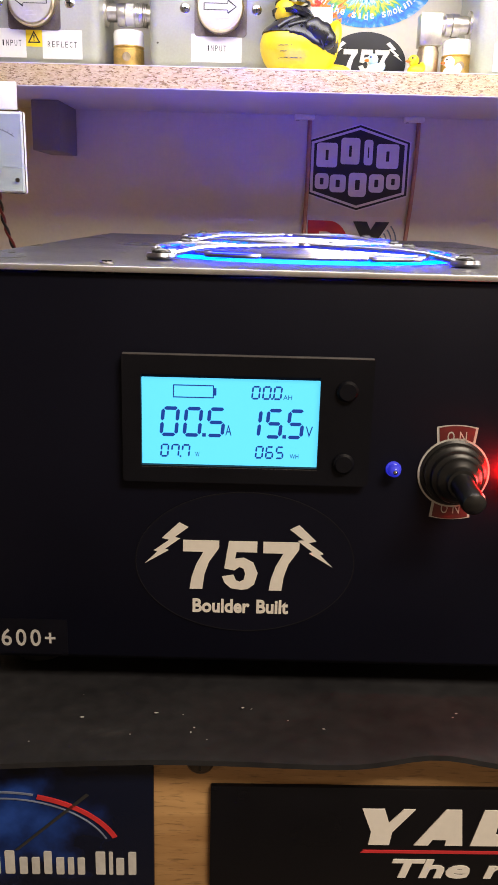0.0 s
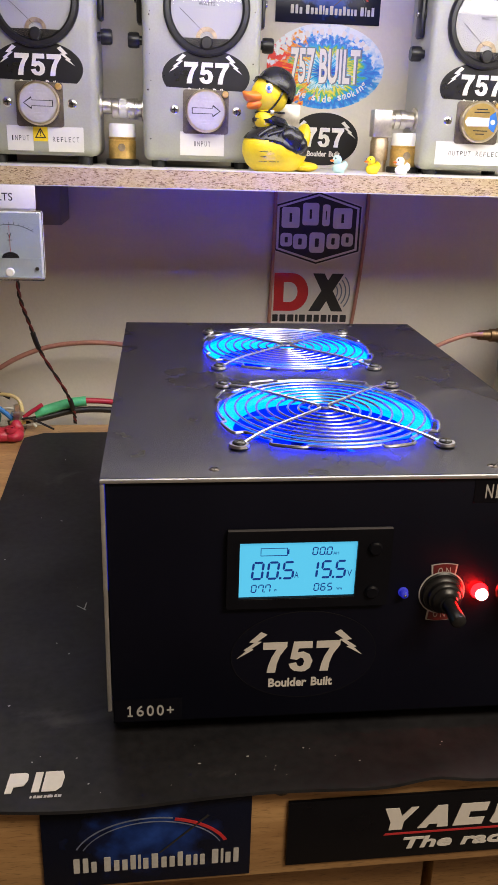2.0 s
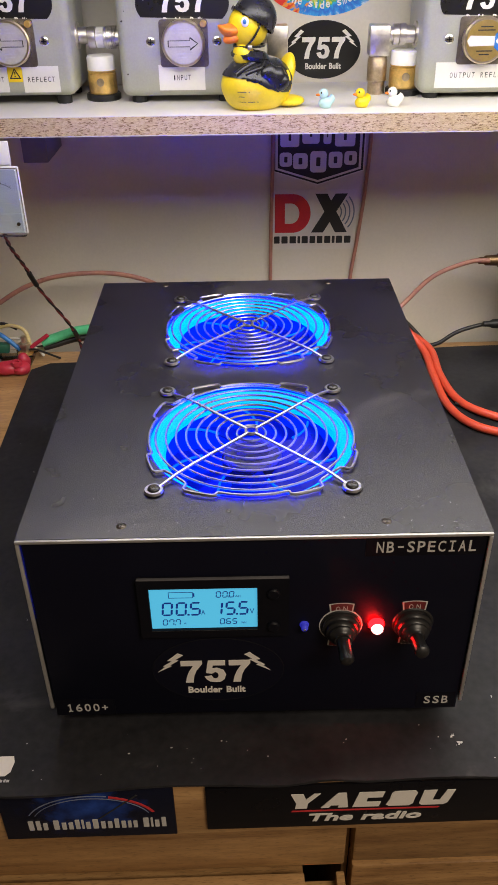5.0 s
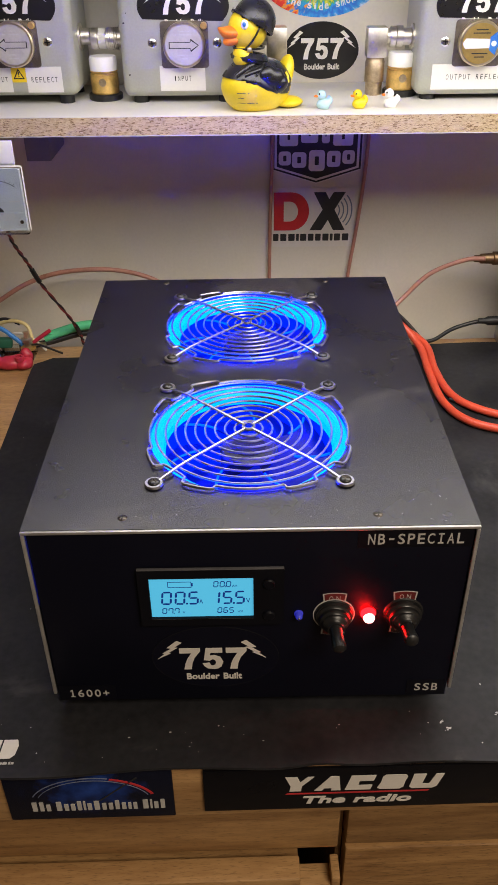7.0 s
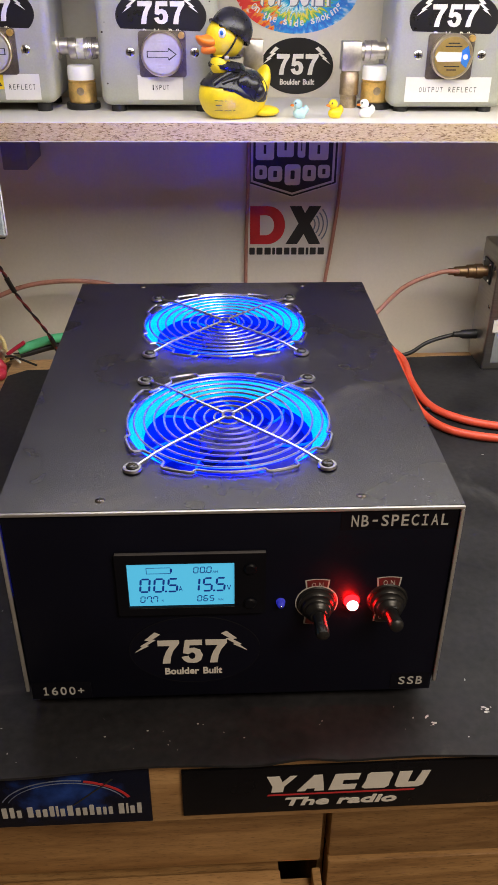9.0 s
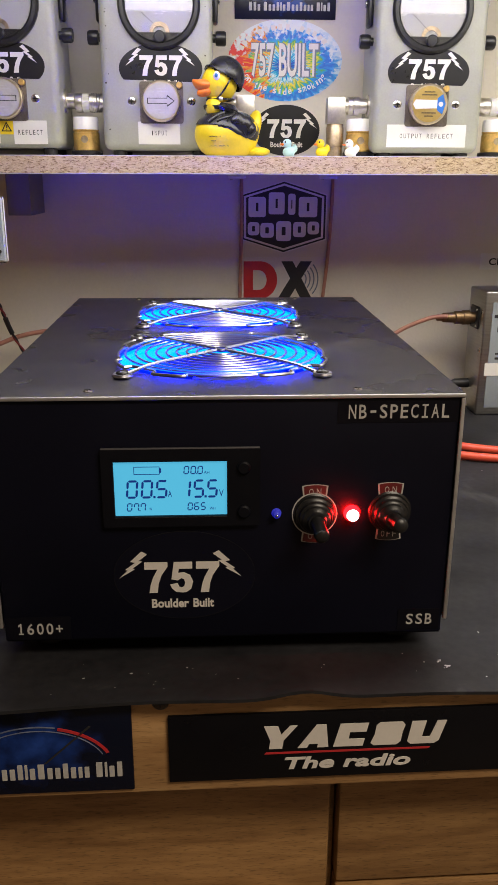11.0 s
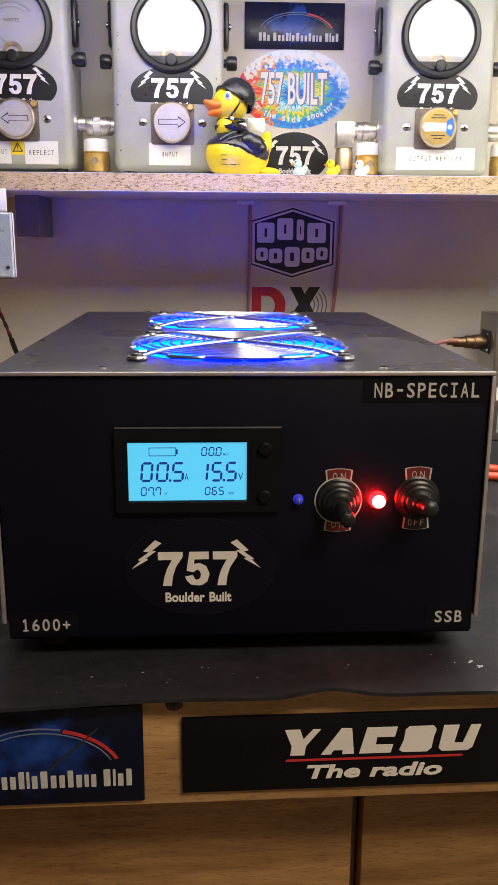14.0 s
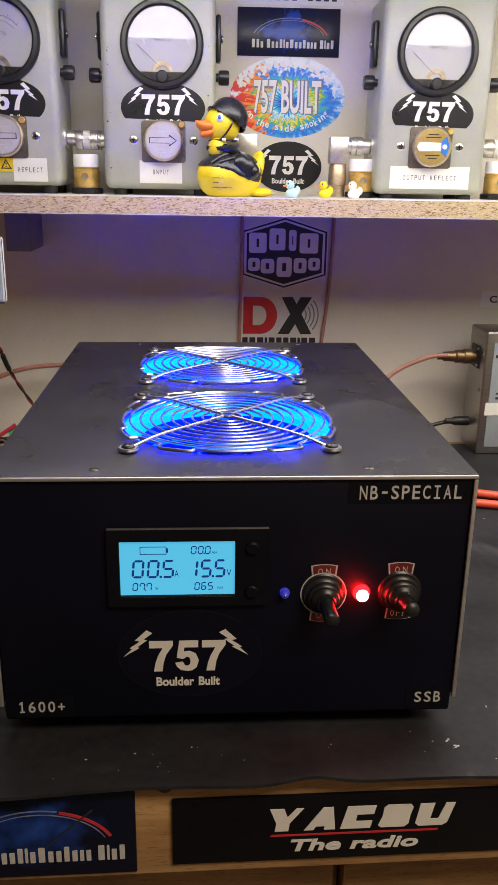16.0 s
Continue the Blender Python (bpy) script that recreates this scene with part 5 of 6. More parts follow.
capped_load(0.1612, 0.564, 0.0150)
capped_load(0.3205, 0.564, 0.0140)


def adaptor(x0, x1, y, z):
    """Straight coaxial adaptor lying along x between two sockets."""
    a = thing("coaxial_adaptor", pose(x0, y, z, 0, 90, 0), "nickel coaxial adaptor with a pale sleeve", "connector", "adaptors between the wattmeters")
    n = x1 - x0
    part("shell", bm_lathe([(0, 0), (0.0098, 0), (0.0102, 0.001), (0.0102, n * 0.30), (0.0088, n * 0.32), (0.0088, n * 0.68), (0.0102, n * 0.70), (0.0102, n - 0.001), (0.0098, n), (0, n)], 28), NICKEL, a)
    part("sleeve", move(bm_lathe([(0.0088, 0), (0.0100, 0), (0.0100, n * 0.30), (0.0088, n * 0.30), (0.0088, 0)], 28), 0, 0, n * 0.35), PAPER, a, "pale sleeve")
    for k in range(6):
        part("ridge", move(bm_lathe([(0.0098, 0), (0.0108, 0.0003), (0.0108, 0.0009), (0.0098, 0.0012)], 28), 0, 0, n * 0.74 + k * 0.0018), NICKEL, a)


def elbow(x, y, z, x1):
    """Right-angle connector: an upright barrel on the shelf and an arm along x."""
    e = thing("elbow_connector", pose(x, y, SHELF), "tarnished right-angle coaxial connector standing on the shelf", "connector")
    h = z - SHELF
    part("barrel", bm_lathe([(0, 0), (0.0085, 0), (0.0090, 0.001), (0.0090, 0.012), (0.0102, 0.0135), (0.0102, 0.033), (0.0094, 0.0345), (0.0094, 0.037), (0, 0.037)], 28), BRASS_OLD, e)
    part("knuckle", move(bm_box(-0.0105, 0.0105, -0.0100, 0.0100, 0.0, h - 0.0275, 0.0016), 0, 0, 0.037), NICKEL, e)
    f = 1 if x1 > x else -1
    n = abs(x1 - x) - 0.0106
    part("coupling_nut", xf(bm_lathe([(0, 0), (0.0078, 0), (0.0078, n * 0.18), (0.0100, n * 0.2), (0.0100, n * 0.55), (0.0090, n * 0.58), (0.0104, n * 0.6), (0.0104, n), (0, n)], 28), pose(f * 0.0106, 0, h, 0, 90 * f, 0)), NICKEL, e)


adaptor(-0.1650, -0.1410, FRONT + 0.036, SHELF + 0.058)
elbow(0.1333, FRONT + 0.040, SHELF + 0.0565, 0.1600)
elbow(0.0285, FRONT + 0.036, SHELF + 0.058, 0.0030)
adaptor(0.3030, 0.3320, FRONT + 0.040, SHELF + 0.0565)


# ---- rubber ducks ----
def coloured(pieces):
    """One mesh of several pieces, each (bmesh, slot)."""
    out = bmesh.new()
    for b, slot in pieces:
        for f in b.faces:
            f.material_index = slot
        me = bpy.data.meshes.new("piece")
        b.to_mesh(me)
        b.free()
        out.from_mesh(me)
        bpy.data.meshes.remove(me)
    return out


def shaped_ball(rx, ry, rz, fn, u=32, v=22):
    b = bm_ball(rx, ry, rz, u, v)
    for q in b.verts:
        q.co = fn(q.co.copy())
    return b


def big_duck():
    """Rubber duck facing -x, its parts under an Empty at the base."""
    RX, RY, RZ, CZ = 0.0360, 0.0285, 0.0262, 0.0222

    def on(x, z, off=0.0):
        """A place on the near side of the body."""
        q = max(0.02, 1 - (x / RX) ** 2 - ((z - CZ) / RZ) ** 2)
        return (x, -(RY * math.sqrt(q) + off), z)

    def wave(x):
        """Height of the jacket's hem along the body."""
        u = min(1, max(0, (x + 0.034) / 0.062))
        return 0.0315 - 0.0165 * (3 * u * u - 2 * u ** 3) + (0.012 * ((x - 0.022) / 0.012) ** 2 if x > 0.022 else 0)

    def hull(p):
        p.z = max(p.z, -CZ + 0.0002)
        if p.z < -0.010:
            p.x *= 1.0 + 0.10 * (-0.010 - p.z) / 0.012
        return p

    def coat(p):
        p.z += CZ
        w = wave(p.x)
        if p.z < w:
            p.x, p.y, p.z = p.x * 0.90, p.y * 0.90, w
        else:
            p.z += 0.0006 * math.sin(p.x * 300 + p.z * 160)
        return p

    def lid(p):
        if p.x < 0:
            p.x *= 0.86
        return p

    duck = thing("rubber_duck", pose(0.0065, 0.502, SHELF - 0.0002, 0, 0, 22), "yellow rubber duck in black helmet and jacket, on the shelf", "toy duck")
    body = move(shaped_ball(RX, RY, RZ, hull, 48, 32), 0, 0, CZ)
    tail = xf(bm_ball(0.0075, 0.0130, 0.0190, 20, 14), pose(0.0310, 0, 0.0300, 0, 16, 0))
    apron = move(bm_ball(0.0150, 0.0150, 0.0052, 24, 10), 0.0330, -0.006, 0.0052)
    chest = xf(bm_ball(0.0100, 0.0120, 0.0110, 24, 16), pose(-0.0150, -0.003, 0.0500))
    part("body", join(body, tail, apron, chest), YELLOW, duck, "yellow rubber body with flat tail", 60)
    part("jacket", shaped_ball(RX * 1.028, RY * 1.035, RZ * 1.03, coat, 64, 44), JACKET, duck, "glossy black painted jacket", 60)
    # folded collar, lapel and sleeve standing off the jacket
    part("collar", xf(bm_lathe([(0.0128, -0.004), (0.0185, -0.005), (0.0196, -0.002), (0.0150, 0.0030), (0.0128, 0.0020), (0.0128, -0.004)], 32), pose(-0.0060, 0, 0.0500, 0, 10, 0)), JACKET, duck, "", 60)
    for path, r in (([(-0.0020, 0.0470), (-0.0090, 0.0440), (-0.0180, 0.0400), (-0.0270, 0.0340)], 0.0030), ([(0.0040, 0.0460), (-0.0030, 0.0405), (-0.0110, 0.0380), (-0.0200, 0.0350)], 0.0024)):
        part("lapel", bm_tube([on(x, z, 0.0006) for x, z in path], r, 8, False, 5), JACKET, duck, "", 60)
    for path in ([(-0.0100, 0.0345), (-0.0050, 0.0400), (0.0000, 0.0395), (0.0080, 0.0330)], [(0.0010, 0.0400), (0.0080, 0.0400), (0.0160, 0.0360), (0.0230, 0.0280)], [(0.0060, 0.0300), (0.0070, 0.0240), (0.0110, 0.0185)]):
        part("crease", bm_tube([on(x, z, 0.0012) for x, z in path], 0.0011, 6, False, 5), JACKET, duck, "", 60)
    part("sleeve", xf(shaped_ball(0.0155, 0.0062, 0.0100, lambda p: Vector((p.x, p.y, p.z + 0.0008 * math.sin(p.x * 520)))), pose(0.0085, -0.0250, 0.0315, 0, 26, 0)), JACKET, duck, "", 60)
    part("cuff", xf(bm_ball(0.0074, 0.0070, 0.0085, 22, 14), pose(0.0160, -0.0245, 0.0265, 0, 24, 0)), JACKET, duck, "", 60)
    part("side_patch", bm_tube([on(x, z, 0.0012) for x, z in ((0.0245, 0.0350), (0.0262, 0.0310), (0.0258, 0.0260))], 0.0016, 8, False, 4), YELLOW, duck, "", 60)
    head = part("head", move(bm_ball(0.0192, 0.0185, 0.0190, 32, 20), -0.0085, 0, 0.0735), YELLOW, duck, "", 60)
    helmet = move(shaped_ball(0.0222, 0.0216, 0.0208, lid, 48, 30), -0.0030, 0, 0.0800)
    cut = [v for v in helmet.verts if (v.co.z - 0.0765) < -0.60 * (v.co.x + 0.0030) - 0.002 and v.co.x < 0.017]
    bmesh.ops.delete(helmet, geom=cut, context="VERTS")
    hat = part("helmet", helmet, JACKET, duck, "glossy black helmet", 60)
    part("brim", xf(bm_lathe([(0.0204, -0.0012), (0.0224, -0.0012), (0.0226, 0.0012), (0.0204, 0.0012), (0.0204, -0.0012)], 40), pose(-0.0038, 0, 0.0785, 0, 31, 0)), JACKET, hat, "", 60)
    part("strap", xf(bm_lathe([(0.0193, -0.0008), (0.0205, -0.0008), (0.0205, 0.0008), (0.0193, 0.0008), (0.0193, -0.0008)], 40), pose(-0.0070, 0, 0.0715, 0, -58, 0)), JACKET, hat, "", 60)
    part("chin_strap", move(bm_lathe([(0.0140, -0.0009), (0.0156, -0.0009), (0.0156, 0.0009), (0.0140, 0.0009), (0.0140, -0.0009)], 32), -0.0075, 0, 0.0572), JACKET, hat, "", 60)
    part("buckle", move(bm_box(-0.0022, 0.0022, -0.0010, 0.0010, -0.0018, 0.0018, 0.0005), -0.0130, -0.0150, 0.0572), NICKEL, hat, "bright buckle")

    def bill(p):
        t = max(0.0, -p.x / 0.0115)
        p.z += 0.0042 * t ** 3 if p.x < 0 else 0
        p.y *= 1 - 0.25 * t
        return p

    def jaw(p):
        t = max(0.0, -p.x / 0.0095)
        p.z -= 0.0012 * t
        p.y *= 1 - 0.25 * t
        return p

    beak = part("beak", xf(shaped_ball(0.0124, 0.0118, 0.0060, bill), pose(-0.0262, 0, 0.0712, 0, -6, 0)), ORANGE, duck, "orange open beak", 60)
    part("lower_bill", xf(shaped_ball(0.0100, 0.0098, 0.0052, jaw), pose(-0.0242, 0, 0.0652, 0, -8, 0)), ORANGE, beak, "", 60)
    for f in (-1, 1):
        eye = part("eye", xf(bm_ball(0.0036, 0.0017, 0.0044, 16, 12), pose(-0.0180, f * 0.0162, 0.0792, 0, 0, f * 33)), WHITE_RUBBER, head)
        part("pupil", xf(bm_ball(0.0018, 0.0012, 0.0022, 12, 10), pose(-0.0189, f * 0.0174, 0.0794, 0, 0, f * 33)), BLUE_TAG, eye)
    for z, runs in ((0.0195, ((-0.0275, -0.0205), (-0.0185, -0.0175))), (0.0150, ((-0.0262, -0.0215),)), (0.0100, ((-0.0262, -0.0195), (-0.0180, -0.0115), (-0.0100, -0.0080)))):
        for a, b in runs:
            n = max(2, round((b - a) / 0.0016))
            part("print", bm_tube([on(a + (b - a) * k / n, z + 0.0002 * (k % 2), 0.0001) for k in range(n + 1)], 0.00032, 5), INK_BLACK, duck)


big_duck()


def small_duck(x, y, mat, word, spin):
    s = 0.0062
    body = bm_ball(s * 1.35, s * 1.05, s * 0.95, 16, 10)
    for v in body.verts:
        v.co.z = max(v.co.z, -s * 0.75)
        if v.co.x > s * 0.7:
            v.co.z += s * 0.55
    pieces = [(move(body, 0, 0, s * 0.75), 0), (move(bm_ball(s * 0.78, s * 0.75, s * 0.78, 14, 10), -s * 0.55, 0, s * 2.15), 0),
              (move(bm_ball(s * 0.45, s * 0.4, s * 0.2, 10, 8), -s * 1.35, 0, s * 2.0), 1)]
    for f in (-1, 1):
        pieces.append((move(bm_ball(s * 0.13, s * 0.13, s * 0.16, 8, 6), -s * 1.0, f * s * 0.55, s * 2.4), 2))
    ob = solid("mini_duck", coloured(pieces), [mat, ORANGE, INK_BLACK], "tiny " + word + " rubber duck standing on the shelf", "toy duck", "", 50, pose(x, y, SHELF - 0.0001, 0, 0, spin))
    tagged(ob, group="tiny ducks on the shelf")


small_duck(0.0755, 0.4960, PALE_BLUE, "pale blue", 8)
small_duck(0.1115, 0.4970, YELLOW, "yellow", 20)
small_duck(0.1440, 0.4990, WHITE_RUBBER, "white", 0)

# ---- stickers on the wall ----
WS = WALL_Y - 0.0003
ws = thing("wall_club_sign", pose(0, WS, 0), "small glossy blue printed sign with meter arc, on the wall", "sign")
part("board", bm_box(0.0175, 0.1388, -0.0012, 0, 1.3640, 1.4162, 0.0003), SIGN_NAVY_WALL, ws)
club_print(ws, 0.0175, 0.1388, 1.3640, 1.4162, -0.0012)
wl = thing("tape_strip", pose(0, WS, 0), "white tape strip with a line of black print on the wall", "label")
part("strip", bm_box(0.0170, 0.1420, -0.0004, 0, 1.4195, 1.4365), PAPER, wl, "", 0)
for k in range(12):
    if k not in (3, 7):
        part("print", facing(bm_poly(rrect(0.0058, 0.0088, 0.0006, 2), 0.0002), 0.0275 + k * 0.0094, -0.0004, 1.4282), INK_BLACK, wl)
    else:
        part("print", facing(bm_poly(rrect(0.0040, 0.0012, 0.0002, 1), 0.0002), 0.0275 + k * 0.0094, -0.0004, 1.4282), INK_BLACK, wl)

td = thing("tie_dye_sticker", pose(0.0790, WS, 1.3190), "oval tie-dye rainbow sticker with white letters, on the wall", "sticker")
part("film", facing(bm_poly(oval(0.0695, 0.0458, 72), 0.0004), 0, 0, 0), TIEDYE, td)
part("outline", facing(bm_text("757 BUILT", 0.0842, 0.0400, 0.0002, 0.060), 0.0004, -0.0004, -0.0002), SLATE, td)
part("word", facing(bm_text("757 BUILT", 0.0815, 0.0375, 0.0002, 0.020), -0.0005, -0.0006, 0.0003), INK_WHITE, td)


def arc_words(parent, s, rx, rz, a0, a1, size, y, mat):
    for k, c in enumerate(s):
        if c == " ":
            continue
        a = a0 + (a1 - a0) * k / (len(s) - 1)
        t = math.degrees(math.atan2(rz * math.cos(radians(a)), -rx * math.sin(radians(a))))
        spin = t if a1 > a0 else t + 180
        wide = size * (0.42 if c in "ilt" else 0.75)
        part("letter", facing(bm_text(c, wide, size * (1.25 if c in "Othdkg" else 0.95), 0.0002, 0.02), rx * math.cos(radians(a)), y, rz * math.sin(radians(a)), spin), mat, parent)


arc_words(td, "On the side smoking", 0.0560, 0.0350, 212, 328, 0.0060, -0.0005, INK_WHITE)
for k in range(15):
    a = radians(158 - 8.8 * k)
    if k not in (3, 9):
        part("print", facing(bm_poly(rrect(0.0048, 0.0064, 0.0008, 2), 0.0002), 0.0575 * math.cos(a), -0.0005, 0.0370 * math.sin(a), math.degrees(a) - 90), INK_WHITE, td)

ov = thing("number_sticker", pose(0.0815, WS, 1.2395), "oval black vinyl sticker with white number, on the wall", "sticker")
part("film", facing(bm_poly(oval(0.0420, 0.0298, 64), 0.0004), 0, 0, 0), STICKER, ov)
digits_logo(ov, 0.0480, -0.0004, 0.0005, 0.002)

hx = thing("hexagon_sticker", pose(0.0805, WS, 1.1350), "white and black hexagonal sticker with plain letter shapes, on the wall", "sticker")
HEX = [(0.0540, 0.0270), (0, 0.0435), (-0.0540, 0.0270), (-0.0540, -0.0275), (0, -0.0440), (0.0540, -0.0275)]
part("film", facing(bm_poly([(x * 1.03, y * 1.03) for x, y in HEX], 0.0003), 0, 0, 0), INK_WHITE, hx)
part("border", facing(bm_band(HEX, [(x * 0.955, y * 0.95) for x, y in HEX], 0.0005), 0, 0, 0), INK_BLACK, hx)
part("field", facing(bm_poly([(x * 0.90, y * 0.89) for x, y in HEX], 0.0005), 0, 0, 0), INK_BLACK, hx)
for x, w, z, h in ((-0.0345, 0.0225, 0.0125, 0.0250), (-0.0095, 0.0205, 0.0170, 0.0270), (0.0100, 0.0095, 0.0160, 0.0260), (0.0310, 0.0240, 0.0125, 0.0250)):
    part("shape", facing(bm_band(rrect(w, h, 0.003, 3), rrect(w * 0.14, h * 0.42, 0.0004, 3), 0.0008), x, 0, z), INK_WHITE, hx)
for x, w, z, h in ((-0.0390, 0.0150, -0.0145, 0.0165), (-0.0215, 0.0175, -0.0165, 0.0185), (0.0, 0.0195, -0.0175, 0.0250), (0.0205, 0.0165, -0.0155, 0.0190), (0.0385, 0.0150, -0.0135, 0.0160)):
    part("shape", facing(bm_band(rrect(w, h, 0.004, 3), rrect(w * 0.26, h * 0.42, 0.0010, 3), 0.0008), x, 0, z), INK_WHITE, hx)

dx = thing("red_black_sticker", pose(0, WS, 0), "white sticker with red and black shapes, on the wall", "sticker")
part("film", bm_box(0.0265, 0.1300, -0.0003, 0, 1.0090, 1.0845), CLEAR_FILM, dx, "", 0)
bow = [radians(a) for a in range(-90, 91, 12)]
part("red_shape", facing(bm_band([(0, 0)] + [(0.0225 + 0.0220 * math.cos(a), 0.02425 + 0.02425 * math.sin(a)) for a in bow] + [(0, 0.0485)],
                                 [(0.0125, 0.0115)] + [(0.0200 + 0.0105 * math.cos(a), 0.02425 + 0.01275 * math.sin(a)) for a in bow] + [(0.0125, 0.0370)], 0.0003), 0.0286, -0.0003, 1.0307), INK_RED, dx)
for pts in ([(0, 0), (0.0150, 0), (0.0440, 0.0485), (0.0290, 0.0485)], [(0.0300, 0), (0.0450, 0), (0.0190, 0.0485), (0.0040, 0.0485)]):
    part("black_bar", facing(bm_poly(pts, 0.0003 + 0.0001 * (pts[0][0] > 0)), 0.0742, -0.0003, 1.0307), INK_BLACK, dx)
for k in range(4):
    arc(dx, 0.1040, 1.0560, 0.0080 + 0.0052 * k, 0.0105 + 0.0056 * k, -46, 46, 0.0016, -0.0003, SLATE)
x = 0.0268
for bw in (0.0090, 0.0100, 0.0105, 0.0045, 0.0100, 0.0090, 0.0090, 0.0100, 0.0045, 0.0100, 0.0105):
    part("print", facing(bm_poly(rrect(bw * 0.78, 0.0092, 0.0008, 2), 0.0003), x + bw / 2, -0.0003, 1.0215), INK_BLACK, dx)
    x += bw * 1.02

ch = thing("channel_label", pose(0.3750, WS, 1.0785, 0, 0.8, 0), "white tape label with black letters, on the wall", "label")
part("strip", bm_box(-0.0335, 0.0335, -0.0004, 0, -0.0105, 0.0105), PAPER, ch, "", 0)
part("word", facing(bm_text("CH-1", 0.0310, 0.0092, 0.0002, 0.02), -0.0065, -0.0004, 0), INK_BLACK, ch)


# ---- cables ----
def cable(name, pts, r, mat, label, category="cable", smooth=8, seg=10):
    return solid(name, bm_tube(pts, r, seg, False, smooth), mat, label, category, "", 60)


CY = WALL_Y - 0.0027
cable("coax_cable", [(0.0258, CY, 1.187), (0.0258, CY, 1.12), (0.0238, CY, 1.04), (0.0232, CY, 0.965), (0.0230, CY, 0.880)], 0.0024, COAX, "brown coaxial cable hanging down the wall beside stickers")
cable("coax_cable", [(0.1418, CY, 1.187), (0.1415, CY, 1.14), (0.1382, CY, 1.08), (0.1322, CY, 1.02), (0.1265, CY, 0.972), (0.1200, CY, 0.880)], 0.0024, COAX, "brown coaxial cable hanging down the wall beside stickers")
cable("coax_cable", [(-0.4240, 0.5860, 0.8970), (-0.3740, 0.5960, 0.9220), (-0.3243, 0.5960, 0.9566), (-0.2819, 0.5960, 0.9809), (-0.2338, 0.5960, 0.9945), (-0.1693, 0.5960, 0.9955), (-0.1140, 0.5860, 0.9820), (-0.0640, 0.5660, 0.9470), (-0.0440, 0.4960, 0.9370), (-0.0440, 0.3980, 0.9370)],
      0.0030, COAX, "brown coaxial cable arching behind the amplifier")
cable("coax_cable", [(0.2835, 0.5650, 1.0185), (0.2606, 0.5720, 1.0145), (0.2212, 0.5780, 0.9946), (0.1889, 0.5750, 0.9622), (0.1550, 0.5500, 0.9395), (0.1150, 0.5000, 0.9345), (0.0850, 0.4500, 0.9345), (0.0750, 0.4020, 0.9345)],
      0.0028, COAX, "brown coaxial cable from the coupler to the amplifier")
LEAD = smooth_line([(-0.2600, 0.4670, 1.1030), (-0.2640, 0.4930, 1.0710), (-0.2605, 0.5260, 1.0325), (-0.2540, 0.5480, 0.9960), (-0.2300, 0.5680, 0.9415), (-0.2240, 0.5830, 0.9120), (-0.2240, 0.5930, 0.8930)], 14)
for turn, mat, word in ((0, BLACK_WIRE, "black"), (math.pi, DARK_RED, "red")):
    pts = [p + 0.00125 * Vector((math.cos(k * 0.75 + turn), math.sin(k * 0.75 + turn), 0)) for k, p in enumerate(LEAD)]
    solid("meter_lead", bm_tube(pts, 0.00125, 8), mat, "thin " + word + " lead twisted, hanging from the volt meter", "cable", "", 60)
for k in (32, 60):
    solid("lead_tape", bm_tube(LEAD[k:k + 9], 0.0030, 10), BLACK_DULL, "short black tape wrap on the twisted leads", "tape wrap", "", 60)
for x in (0.0258, 0.1418):
    clip = thing("cable_clip", pose(x - 0.004, WALL_Y - 0.006, 1.1872), "small white plastic cable clip under the shelf", "clip", "cable clips under the shelf")
    part("saddle", bm_box(-0.013, 0.009, -0.006, 0.005, -0.0055, 0.0, 0.0018), CAP_WHITE, clip)
    part("nail", move(bm_cyl(0.0018, 0.0012, 10), -0.009, -0.001, -0.0066), SCREW_BRIGHT, clip)
cable("power_cable", [(-0.1530, 0.5910, 0.9180), (-0.1830, 0.5940, 0.9215), (-0.2090, 0.5910, 0.9235), (-0.2250, 0.5890, 0.9215)], 0.0036, CRIMSON, "red power cable in a green sleeve")
cable("power_cable", [(-0.1030, 0.5760, 0.9050), (-0.1530, 0.5880, 0.9090), (-0.1930, 0.5910, 0.9120), (-0.2280, 0.5890, 0.9105), (-0.2650, 0.5810, 0.9035), (-0.3030, 0.5710, 0.9000)], 0.0040, BLACK_WIRE, "thick black power cable behind the amplifier")
cable("cable_sleeve", [(-0.2090, 0.5910, 0.9232), (-0.2280, 0.5890, 0.9212), (-0.2480, 0.5850, 0.9165), (-0.2710, 0.5790, 0.9105)], 0.0062, GREEN, "green heat-shrink sleeve on a cable", "sleeve")
RC = MAT + 0.0052
cable("power_cable", [(0.1000, 0.5590, 0.9600), (0.1500, 0.5840, 0.9450), (0.1900, 0.5840, 0.9250), (0.2150, 0.5590, RC + 0.004), (0.2160, 0.4990, RC + 0.001), (0.2200, 0.4290, RC), (0.2400, 0.3870, RC), (0.2800, 0.3670, RC), (0.3400, 0.3590, RC), (0.4200, 0.3610, RC)],
      0.0046, RED_WIRE, "thick red power cable curving over the mat")
cable("power_cable", [(0.1000, 0.5640, 0.9500), (0.1500, 0.5890, 0.9350), (0.1950, 0.5920, 0.9150), (0.2240, 0.5640, RC + 0.003), (0.2245, 0.4990, RC + 0.001), (0.2330, 0.4440, RC), (0.2580, 0.4110, RC), (0.3000, 0.3910, RC), (0.3600, 0.3830, RC), (0.4300, 0.3850, RC)],
      0.0046, RED_WIRE, "thick red power cable curving over the mat")
